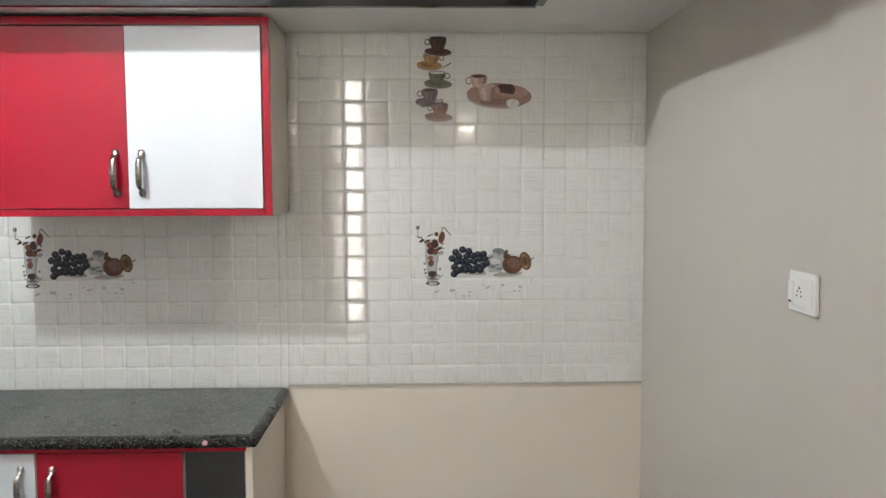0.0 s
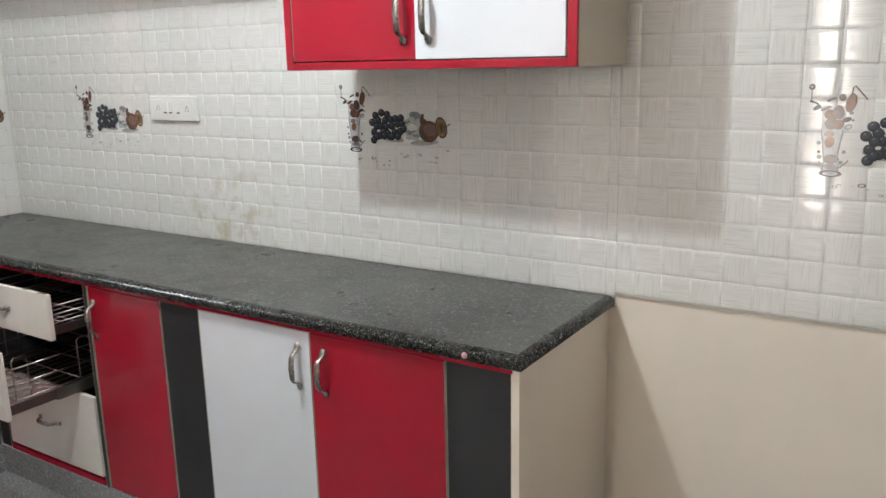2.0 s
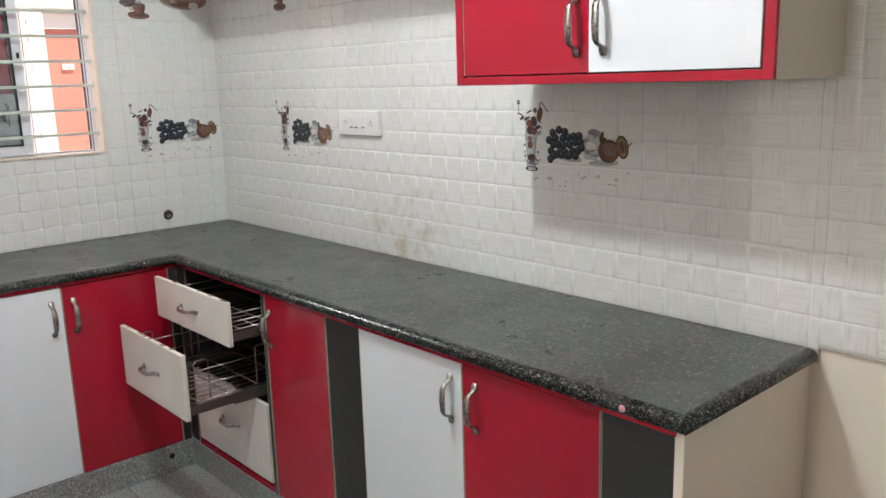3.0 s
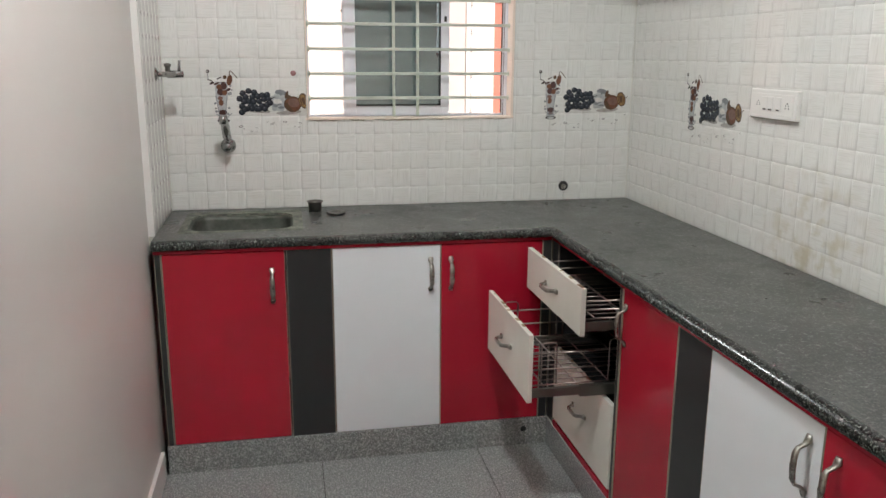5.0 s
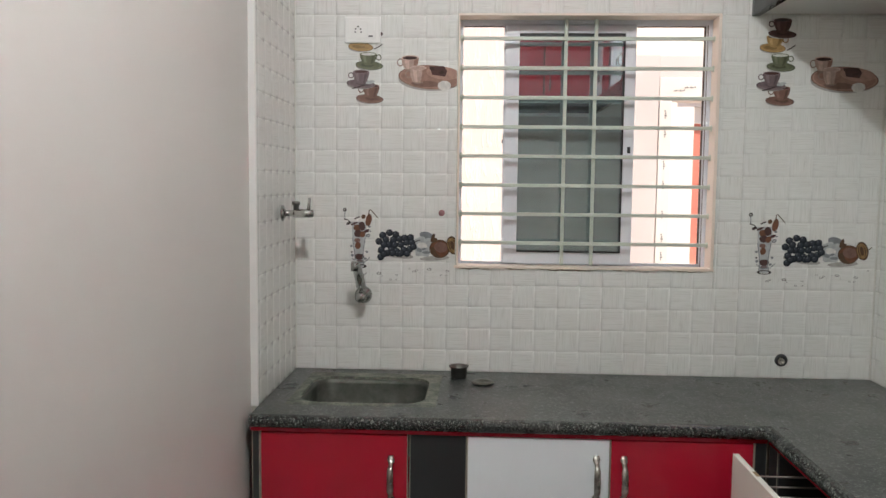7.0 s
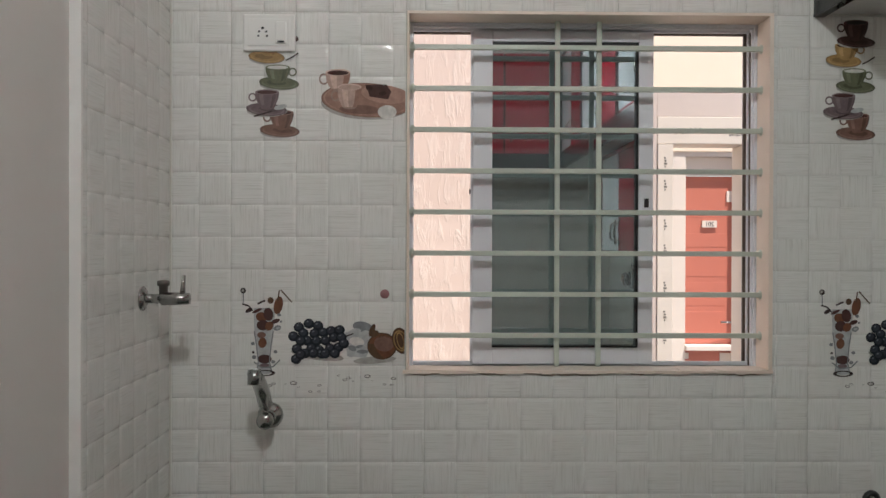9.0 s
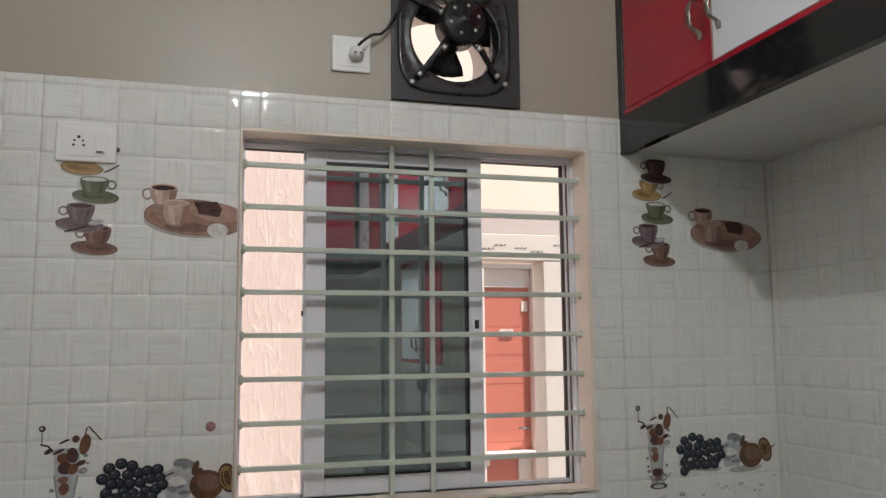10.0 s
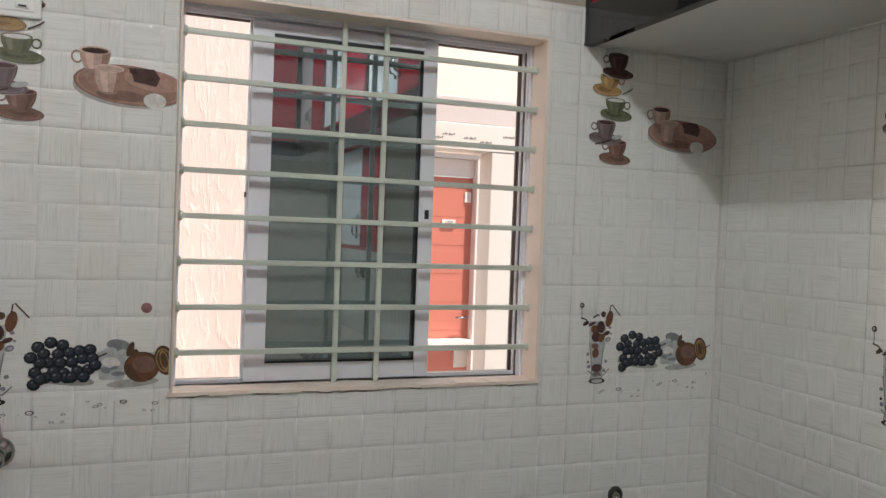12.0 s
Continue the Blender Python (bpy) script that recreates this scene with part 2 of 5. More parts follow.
# ---- helpers for shapes ----
# wall frames: u to the right as seen, v up, w out of the wall
FRAME = {
    "W": Matrix(((0, 0, 1, 0), (1, 0, 0, 0), (0, 1, 0, 0), (0, 0, 0, 1))),
    "A": Matrix(((1, 0, 0, 0), (0, 0, -1, 0), (0, 1, 0, 0), (0, 0, 0, 1))),
    "S": Matrix(((-1, 0, 0, 0), (0, 0, 1, 0), (0, 1, 0, 0), (0, 0, 0, 1))),
    "E": Matrix(((0, 0, -1, 0), (-1, 0, 0, 0), (0, 1, 0, 0), (0, 0, 0, 1))),
    "F": Matrix.Identity(4),
}


def box(bm, a, b, bevel=0.0, segments=2):
    lo, hi = [min(p, q) for p, q in zip(a, b)], [max(p, q) for p, q in zip(a, b)]
    vs = [bm.verts.new((x, y, z)) for x in (lo[0], hi[0]) for y in (lo[1], hi[1]) for z in (lo[2], hi[2])]
    faces = [bm.faces.new([vs[i] for i in f]) for f in ((0, 1, 3, 2), (4, 6, 7, 5), (0, 4, 5, 1), (2, 3, 7, 6), (0, 2, 6, 4), (1, 5, 7, 3))]
    if bevel:
        edges = list({e for f in faces for e in f.edges})
        bmesh.ops.bevel(bm, geom=edges, offset=bevel, segments=segments, affect="EDGES", profile=0.5)
    return bm


def boxes(*items, bevel=0.0):
    bm = bmesh.new()
    for a, b in items:
        box(bm, a, b, bevel)
    return bm


def ring(centre, x_axis, y_axis, rx, ry, count):
    return [centre + x_axis * (rx * math.cos(2 * math.pi * i / count)) + y_axis * (ry * math.sin(2 * math.pi * i / count)) for i in range(count)]


def tube(bm, points, radii, count=10, flat=1.0, up=(0, 0, 1), caps=True):
    """A swept tube through the points; radii one value or one for each point; flat squeezes its second axis."""
    pts = [Vector(p) for p in points]
    if not isinstance(radii, (list, tuple)):
        radii = [radii] * len(pts)
    loops = []
    for i, p in enumerate(pts):
        way = (pts[min(i + 1, len(pts) - 1)] - pts[max(i - 1, 0)]).normalized()
        ref = Vector(up)
        if abs(way.dot(ref)) > 0.95:
            ref = Vector((1, 0, 0)) if abs(way.x) < 0.9 else Vector((0, 1, 0))
        side = way.cross(ref).normalized()
        top = side.cross(way).normalized()
        loops.append([bm.verts.new(q) for q in ring(p, side, top, radii[i], radii[i] * flat, count)])
    for a, b in zip(loops, loops[1:]):
        for i in range(count):
            f = bm.faces.new((a[i], a[(i + 1) % count], b[(i + 1) % count], b[i]))
            f.smooth = True
    if caps:
        bm.faces.new(loops[0][::-1])
        bm.faces.new(loops[-1])
    return bm


def lathe(bm, profile, centre=(0, 0, 0), axis="Z", count=24):
    """Turns (radius, height) pairs about an axis through the centre."""
    c = Vector(centre)
    ax = {"X": Vector((1, 0, 0)), "Y": Vector((0, 1, 0)), "Z": Vector((0, 0, 1))}[axis]
    s = {"X": Vector((0, 1, 0)), "Y": Vector((0, 0, 1)), "Z": Vector((1, 0, 0))}[axis]
    t = ax.cross(s)
    loops = [[bm.verts.new(q) for q in ring(c + ax * h, s, t, max(r, 1e-5), max(r, 1e-5), count)] for r, h in profile]
    for a, b in zip(loops, loops[1:]):
        for i in range(count):
            f = bm.faces.new((a[i], a[(i + 1) % count], b[(i + 1) % count], b[i]))
            f.smooth = True
    return bm


def part(name, bm, mat, parent=None, label="", kind="", frame_m=None, fix=True):
    """Links a bmesh as one object, its origin at the middle of its foot. frame_m lays wall measures into the world."""
    if frame_m is not None:
        bm.transform(frame_m)
    if fix:
        bmesh.ops.recalc_face_normals(bm, faces=bm.faces)
    xs, ys, zs = zip(*[v.co for v in bm.verts])
    foot = Vector(((min(xs) + max(xs)) / 2, (min(ys) + max(ys)) / 2, min(zs)))
    bmesh.ops.translate(bm, verts=bm.verts, vec=-foot)
    mesh = bpy.data.meshes.new(name)
    bm.to_mesh(mesh)
    bm.free()
    for m in mat if isinstance(mat, (list, tuple)) else [mat]:
        mesh.materials.append(M[m])
    ob = new(name, mesh)
    here = Vector((0, 0, 0))
    p = parent
    while p is not None:
        here += p.location
        p = p.parent
    ob.location = foot - here
    ob.parent = parent
    return tagged(ob, label, kind=kind)


def thing(name, at, label, category, group=""):
    ob = new(name)
    ob.location = at
    ob.empty_display_size = 0.1
    return tagged(ob, label, category, group)


def structure(name, items, mat, label="", bevel=0.0, parent=None):
    return part(name, boxes(*items, bevel=bevel), mat, parent, label, kind="structure")


# ---- structure ----
structure("floor", [((-3.1, -3.0, -0.1), (EX, 4.0, FLOOR - 0.004))], "joint", "grey stone tiled kitchen floor")
structure("ceiling", [((-3.2, -3.0, CEIL), (EX + 0.15, 4.0, CEIL + 0.12))], "pale", "plain off-white ceiling")
WIN_U, WIN_V = (2.130, 2.996), (1.258, 2.106)
FAN_U, FAN_V = (2.479, 2.814), (2.203, 2.53)
fan_c = (2.640, 2.366)
wx0, wx1 = WX - TILE - 0.17, WX - TILE
wall_west = structure("wall_west", [
    ((wx0, SY - 0.3, -0.1), (wx1, WIN_U[0], CEIL)),
    ((wx0, WIN_U[1], -0.1), (wx1, AY + 0.2, CEIL)),
    ((wx0, WIN_U[0], -0.1), (wx1, WIN_U[1], WIN_V[0])),
    ((wx0, WIN_U[0], WIN_V[1]), (wx1, WIN_U[1], fan_c[1] - 0.125)),
    ((wx0, WIN_U[0], fan_c[1] - 0.125), (wx1, fan_c[0] - 0.125, fan_c[1] + 0.125)),
    ((wx0, fan_c[0] + 0.125, fan_c[1] - 0.125), (wx1, WIN_U[1], fan_c[1] + 0.125)),
    ((wx0, WIN_U[0], fan_c[1] + 0.125), (wx1, WIN_U[1], CEIL)),
], "wallw", "taupe painted wall above the glazed tiles")
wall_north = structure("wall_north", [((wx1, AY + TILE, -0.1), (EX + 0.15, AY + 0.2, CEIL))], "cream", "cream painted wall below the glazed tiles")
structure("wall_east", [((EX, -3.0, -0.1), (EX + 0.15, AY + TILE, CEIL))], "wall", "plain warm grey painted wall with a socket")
wall_south = structure("wall_south", [((wx1, SY - 0.02 - 0.12, -0.1), (-0.35, SY - 0.02, CEIL))], "rose", "pale painted side wall beside the sink")
structure("wall_hall_south", [((-3.2, -2.85, -0.1), (-0.52, -2.7, CEIL)), ((-0.34, -2.85, -0.1), (EX, -2.7, CEIL)), ((-0.52, -2.85, 2.80), (-0.34, -2.7, CEIL))], "wall", "plain hall wall with a bright doorway")
structure("wall_hall_west", [((-3.2, -2.7, -0.1), (-3.08, SY - 0.3, CEIL))], "wall", "plain hall wall")
structure("backdrop", [((-1.3, -3.6, -0.1), (0.2, -3.55, 3.2))], "skyglow", "pale daylight beyond the hall doorway")
structure("baseboard", [((-2.318, SY - 0.02, FLOOR), (-0.35, SY - 0.006, FLOOR + 0.10))], "pale", "narrow off-white skirting at the side wall", bevel=0.002)

# loft slab, above the long wall and turning along the wall across
structure("loft_slab", [((WX - TILE, 3.10, 2.106), (EX, AY + TILE, 2.19)), ((0.68, 1.9, 2.106), (EX, 3.10, 2.19))], "pale", "off-white underside of the storage loft slab")

structure("loft_caulk", [((WX, AY - 0.004, 2.102), (EX, AY + 0.001, 2.1058)), ((WX - 0.001, 3.11, 2.102), (WX + 0.004, AY - 0.0045, 2.1058))], "caulk", "thin pale filler line under the loft slab")

# ---- outside the window ----
structure("ground", [((-40, -40, -0.25), (40, 40, -0.12))], "floor", "grey paved ground outside")
structure("stucco_wall", [((-4.25, -1.0, -0.1), (-4.1, 2.62, 3.3))], "stucco", "rough peach stucco wall outside the window")
facade = structure("passage_wall", [((-5.3, 2.0, -0.1), (-5.05, 3.36, 3.6)), ((-5.3, 3.79, -0.1), (-5.05, 5.2, 3.6)), ((-5.3, 3.36, 2.03), (-5.05, 3.79, 3.6)), ((-5.3, 3.36, -0.1), (-5.05, 3.79, 0.80))], "peachwall", "peach wall of the passage outside")
porch = structure("porch_wall", [((-4.22, 2.62, -0.1), (-4.10, 3.052, 2.155))], "beampink", "low pinkish grey wall beside the porch opening")
part("porch_jamb", boxes(((-4.22, 3.054, -0.1), (-4.094, 3.114, 1.944)), bevel=0.002), "outwhite", porch, "white jamb board with printed marks")
part("porch_beam", boxes(((-4.22, 3.053, 1.946), (-4.098, 4.2, 2.052)), bevel=0.003), "outwhite", porch, "white taped beam over the porch opening")
part("porch_beam", boxes(((-4.22, 3.053, 2.054), (-4.104, 4.2, 2.155)), bevel=0.002), "beampink", porch, "pinkish grey painted band of the beam")
part("porch_post", boxes(((-4.22, 3.385, -0.1), (-4.10, 3.60, 1.945)), bevel=0.004), "outwhite", porch, "pale cream porch post")
rag = random.Random(8)
for k in range(9):
    z = 1.90 - 0.118 * k + rag.uniform(-0.02, 0.02)
    mark = bmesh.new()
    for q in range(4):
        box(mark, (-4.0938, 3.078 + 0.002 * (q % 2), z - 0.011 * q), (-4.0932, 3.084 + 0.003 * (q % 3), z - 0.011 * q + 0.007))
    part("tape_print", mark, "markgrey", porch, "small unreadable printed marks")
for k, (y, z) in enumerate(((3.12, 1.985), (3.17, 2.000), (3.26, 1.990), (3.33, 1.978), (3.43, 2.005))):
    mark = bmesh.new()
    for q in range(6):
        box(mark, (-4.0975, y + 0.009 * q, z + 0.0015 * (q % 3)), (-4.0970, y + 0.009 * q + 0.007, z + 0.006 + 0.003 * (q % 2)))
    part("tape_print", mark, "markgrey", porch, "small unreadable printed marks")


def outer_door():
    d = part("door_1", boxes(((-5.16, 3.465, 1.056), (-5.12, 3.737, 1.910)), bevel=0.003), "outred", None, "orange-red painted door in a white frame across the passage", "structure")
    part("door_frame", boxes(((-5.14, 3.36, 0.8), (-5.06, 3.465, 2.03)), ((-5.14, 3.737, 0.8), (-5.06, 3.79, 2.03)), ((-5.14, 3.465, 2.005), (-5.06, 3.737, 2.03)), bevel=0.002), "outwhite", d)
    part("door_sill", boxes(((-5.14, 3.465, 1.030), (-5.04, 3.737, 1.054)), bevel=0.002), "outwhite", d)
    for z0, z1 in ((1.10, 1.22), (1.25, 1.37), (1.40, 1.52), (1.55, 1.62), (1.70, 1.88)):
        part("door_panel", boxes(((-5.12, 3.467, z0), (-5.1185, 3.735, z1)), bevel=0.0007), "outred", d)
    part("lower_panel", boxes(((-5.16, 3.465, 0.80), (-5.12, 3.737, 1.028)), bevel=0.003), "outred", d)
    part("lower_paper", boxes(((-5.12, 3.66, 0.90), (-5.112, 3.735, 1.01)), ((-5.12, 3.467, 0.98), (-5.112, 3.50, 1.01))), "outwhite", d, "white scraps at the foot of the door")
    part("overpanel", boxes(((-5.12, 3.465, 1.912), (-5.10, 3.737, 2.004)), bevel=0.002), "outwhite", d, "white panel over the door")
    part("number_plate", boxes(((-5.1185, 3.565, 1.650), (-5.108, 3.640, 1.685))), "outwhite", d, "small white number plate")
    part("notice", boxes(((-5.1185, 3.690, 1.780), (-5.11, 3.725, 1.835))), "outwhite", d, "small white paper notice")
    part("door_handle", tube(bmesh.new(), [(-5.12, 3.715, 1.17), (-5.08, 3.715, 1.17), (-5.075, 3.65, 1.17)], 0.006), "chrome", d)
    text = bpy.data.curves.new("digits", "FONT")
    text.body, text.size, text.extrude, text.align_x = "201", 0.032, 0.0004, "CENTER"
    t = new("digits", text)
    t.matrix_world = Matrix.Translation((-5.1075, 3.6025, 1.656)) @ FRAME["W"] @ Matrix.Scale(-1, 4, (1, 0, 0))
    mesh = bpy.data.meshes.new_from_object(t)
    mesh.materials.append(M["hole"])
    bpy.data.objects.remove(t)
    t = new("digits", mesh)
    t.matrix_world = Matrix.Translation(Vector((-5.1075, 3.6025, 1.656)) - d.location) @ FRAME["W"] @ Matrix.Scale(-1, 4, (1, 0, 0))
    t.parent = d


outer_door()

# ---- window ----
win = structure("window_1", [
    ((-3.045, 2.130, 1.258), (-2.975, 2.143, 2.106)), ((-3.045, 2.980, 1.258), (-2.975, 2.996, 2.106)),
    ((-3.045, 2.143, 2.093), (-2.975, 2.980, 2.106)), ((-3.045, 2.143, 1.246), (-2.975, 2.980, 1.258)),
    ((-3.040, 2.974, 1.258), (-3.035, 2.980, 2.093)), ((-3.012, 2.974, 1.258), (-3.007, 2.980, 2.093)), ((-2.990, 2.976, 1.258), (-2.984, 2.980, 2.093)),
    ((-3.012, 2.143, 2.085), (-3.006, 2.980, 2.093)), ((-3.012, 2.143, 1.258), (-3.006, 2.980, 1.268)), ((-2.985, 2.143, 2.087), (-2.979, 2.980, 2.093)),
], "frame", "white sliding window behind enamelled bars", bevel=0.001)
part("track_seal", boxes(((-3.034, 2.973, 1.259), (-3.026, 2.979, 2.085)), ((-3.019, 2.975, 1.259), (-3.013, 2.979, 2.085)), ((-3.003, 2.977, 1.259), (-2.997, 2.979, 2.085)), ((-3.032, 2.143, 2.084), (-3.020, 2.980, 2.090))), "seal", win, "black rubber track seal")
part("sash", boxes(((-3.028, 2.290, 1.262), (-2.992, 2.338, 2.084)), ((-3.028, 2.700, 1.262), (-2.992, 2.736, 2.084)),
                   ((-3.028, 2.338, 1.262), (-2.992, 2.700, 1.303)), ((-3.028, 2.338, 2.058), (-2.992, 2.700, 2.084)), bevel=0.0015), "frame", win, "white sliding sash frame")
part("sash_seal", boxes(((-3.014, 2.285, 1.262), (-3.006, 2.2899, 2.084))), "frame", win, "thin grey weather strip at the sash edge")
part("pane", boxes(((-3.013, 2.338, 1.303), (-3.007, 2.700, 2.058))), "glass", win, "dark mirroring green-grey glass pane")
part("pane_seal", boxes(((-3.006, 2.338, 2.046), (-2.996, 2.700, 2.058)), ((-3.006, 2.338, 1.303), (-2.996, 2.700, 1.308)), ((-3.006, 2.695, 1.308), (-2.996, 2.700, 2.046))), "hole", win, "black glazing gasket")
latch = part("latch", boxes(((-2.992, 2.707, 1.640), (-2.989, 2.729, 1.705)), bevel=0.001), "frame", win, "small pale sash latch plate")
part("keyhole", boxes(((-2.9888, 2.713, 1.650), (-2.9875, 2.724, 1.672)), bevel=0.001), "hole", latch)
part("handle_stub", boxes(((-3.0, 2.281, 1.682), (-2.992, 2.2849, 1.694)), bevel=0.001), "hole", win)
# painted reveal of the opening
part("reveal", boxes(((-2.975, 2.130, 2.0985), (-2.899, 2.996, 2.106)), ((-2.975, 2.986, 1.262), (-2.899, 2.996, 2.0985)),
                     ((-2.975, 2.130, 1.262), (-2.899, 2.135, 2.0985)), bevel=0.0012), "peach", win, "peach painted reveal with rough edges")
sill = bmesh.new()
rnd = random.Random(5)
for k in range(40):
    u0 = 2.122 + 0.0219 * k
    d = rnd.uniform(0, 0.006)
    box(sill, (-2.975, u0, 1.2545 - d * 0.4), (-2.900 + d * 0.4, u0 + 0.0219, 1.261 + rnd.uniform(-0.0008, 0.0008)))
part("window_sill", sill, "peach", win, "chipped peach cement sill")
def mortar(at, long, parent, name="mortar_smear"):
    """A ragged smear of old mortar along a wall edge, its outline uneven."""
    bm = bmesh.new()
    n = max(4, int(long / 0.012))
    rows = []
    for k in range(n + 1):
        u = at[0] + long * k / n
        lo, hi = at[1] - rnd.uniform(0.001, 0.007) * math.sin(math.pi * (k + 0.4) / (n + 0.8)), at[1] + rnd.uniform(0.0005, 0.002)
        rows.append([bm.verts.new(p) for p in ((WX + 0.0005, u, lo), (WX + rnd.uniform(0.002, 0.005), u, (lo + hi) / 2), (WX + 0.0005, u, hi))])
    for a, b in zip(rows, rows[1:]):
        for k in range(2):
            bm.faces.new((a[k], b[k], b[k + 1], a[k + 1]))
    part(name, bm, "mortar", parent, "ragged brown-grey mortar smear under the window", fix=False)


for u, long in ((2.135, 0.13), (2.30, 0.07), (2.40, 0.22), (2.66, 0.10), (2.86, 0.12)):
    mortar((u, 1.2525), long, win)
for k in range(8):
    z = 2.032 - 0.0991 * k
    part("bar", boxes(((-2.955, 2.131, z - 0.006), (-2.943, 2.991, z + 0.006)), bevel=0.0015), "grill", win)
    lug = bmesh.new()
    for u in (2.984, 2.138):
        lathe(lug, [(0.0, 0.0), (0.011, 0.0), (0.012, 0.006), (0.008, 0.009), (0.0, 0.010)], (-2.949, u if u < 2.5 else u, z), "Y", 8)
    part("bar_weld", lug, "grill", win)
for u in (2.493, 2.594):
    part("upright_bar", boxes(((-2.964, u - 0.006, 1.262), (-2.955, u + 0.006, 2.0985)), bevel=0.0015), "grill", win)


# ---- exhaust fan ----
def exhaust_fan():
    u, v = fan_c[0], fan_c[1]
    x = WX - TILE
    t = thing("exhaust_fan", (x + 0.02, 2.6465, 2.203), "black square exhaust fan over the window, wired to a socket", "exhaust fan")
    plate = bmesh.new()
    n = 40
    outer, inner = [], []
    for i in range(n):
        a = 2 * math.pi * i / n
        c, s = math.cos(a), math.sin(a)
        k = 0.1655 / max(abs(c), abs(s))
        outer.append((2.6465 + k * c, 2.3665 + k * s))
        inner.append((u + 0.115 * c, v + 0.115 * s))
    back = [[plate.verts.new((x + 0.001, *p)) for p in loop] for loop in (outer, inner)]
    front = [[plate.verts.new((x + 0.013, *p)) for p in loop] for loop in (outer, inner)]
    for i in range(n):
        j = (i + 1) % n
        plate.faces.new((front[0][i], front[0][j], front[1][j], front[1][i]))
        plate.faces.new((back[0][i], back[1][i], back[1][j], back[0][j]))
        plate.faces.new((front[0][i], back[0][i], back[0][j], front[0][j]))
        plate.faces.new((front[1][i], front[1][j], back[1][j], back[1][i]))
    part("mounting_board", plate, "black", t, "black square mounting board")
    rim = bmesh.new()
    loops = []
    for rad, h, square in ((0.113, -0.05, 0), (0.113, 0.020, 0), (0.117, 0.022, 0), (0.122, 0.0205, 0.2), (0.132, 0.0165, 0.9), (0.137, 0.019, 1.0), (0.1435, 0.019, 1.0), (0.146, 0.0132, 1.0)):
        row = []
        for k in range(64):
            a = 2 * math.pi * k / 64
            wide = rad + square * (rad / (math.cos(a) ** 4 + math.sin(a) ** 4) ** 0.25 - rad)
            row.append(rim.verts.new((x + h, u + wide * math.cos(a), v + wide * math.sin(a))))
        loops.append(row)
    for p, q in zip(loops, loops[1:]):
        for k in range(64):
            face = rim.faces.new((p[k], p[(k + 1) % 64], q[(k + 1) % 64], q[k]))
            face.smooth = True
    part("ring", rim, "fan_black", t, "black pressed steel ring with rounded square flange")
    for a in (52, 140, 228, 318):
        c, s = math.cos(radians(a)), math.sin(radians(a))
        arm = bmesh.new()
        tube(arm, [(x + 0.062, u + 0.03 * c, v + 0.03 * s + 0.012), (x + 0.058, u + 0.075 * c, v + 0.075 * s + 0.006), (x + 0.034, u + 0.12 * c, v + 0.12 * s), (x + 0.026, u + 0.15 * c, v + 0.15 * s)], [0.012, 0.009, 0.008, 0.009], 8, 0.4, (1, 0, 0))
        part("arm", arm, "fan_black", t)
        for r in (0.062, 0.140, 0.169):
            b = bmesh.new()
            lathe(b, [(0.0, 0.008), (0.006, 0.008), (0.0072, 0.004), (0.0072, 0.0)], (x + (0.066 if r < 0.1 else 0.028), u + r * c, v + r * s), "X", 8)
            part("bolt", b, "bright", t)
    motor = bmesh.new()
    lathe(motor, [(0.0, 0.098), (0.012, 0.098), (0.014, 0.093), (0.047, 0.091), (0.053, 0.086), (0.056, 0.078), (0.056, 0.02), (0.03, 0.008), (0.0, 0.006)], (x, u + 0.003, v + 0.02), "X", 28)
    part("motor", motor, "fan_black", t, "round black motor with screws")
    for k in range(6):
        a = radians(60 * k + 15)
        b = bmesh.new()
        lathe(b, [(0.0, 0.003), (0.0045, 0.003), (0.005, 0.0)], (x + 0.089, u + 0.003 + 0.036 * math.cos(a), v + 0.02 + 0.036 * math.sin(a)), "X", 8)
        part("screw", b, "bright", t)
    for a in (135, 258, 20):
        blade = bmesh.new()
        loops = []
        for r, half, tw in ((0.02, 14, 30), (0.05, 20, 28), (0.085, 26, 24), (0.108, 27, 20)):
            row = []
            for k in range(5):
                f = k / 4 * 2 - 1
                ang = radians(a + half * f * (0.9 if r > 0.1 else 1))
                row.append(blade.verts.new((x - 0.01 + 0.018 * f, u + r * math.cos(ang), v + 0.01 + r * math.sin(ang) * 0.98)))
            loops.append(row)
        for p, q in zip(loops, loops[1:]):
            for k in range(4):
                f = blade.faces.new((p[k], p[k + 1], q[k + 1], q[k]))
                f.smooth = True
        g = bmesh.ops.solidify(blade, geom=blade.faces[:], thickness=0.0015)
        part("blade", blade, "fan_black", t, "curved black fan blade")
    return t


exhaust_fan()

# round sleeve through the wall behind the fan
sleeve = bmesh.new()
lathe(sleeve, [(0.1155, -0.19), (0.1155, 0.0)], (wx1, fan_c[0], fan_c[1]), "X", 40)
lathe(sleeve, [(0.18, 0.0), (0.1155, 0.0)], (wx1 - 0.178, fan_c[0], fan_c[1]), "X", 40)
part("fan_sleeve", sleeve, "peach", wall_west, "round rendered hole behind the fan", fix=False)


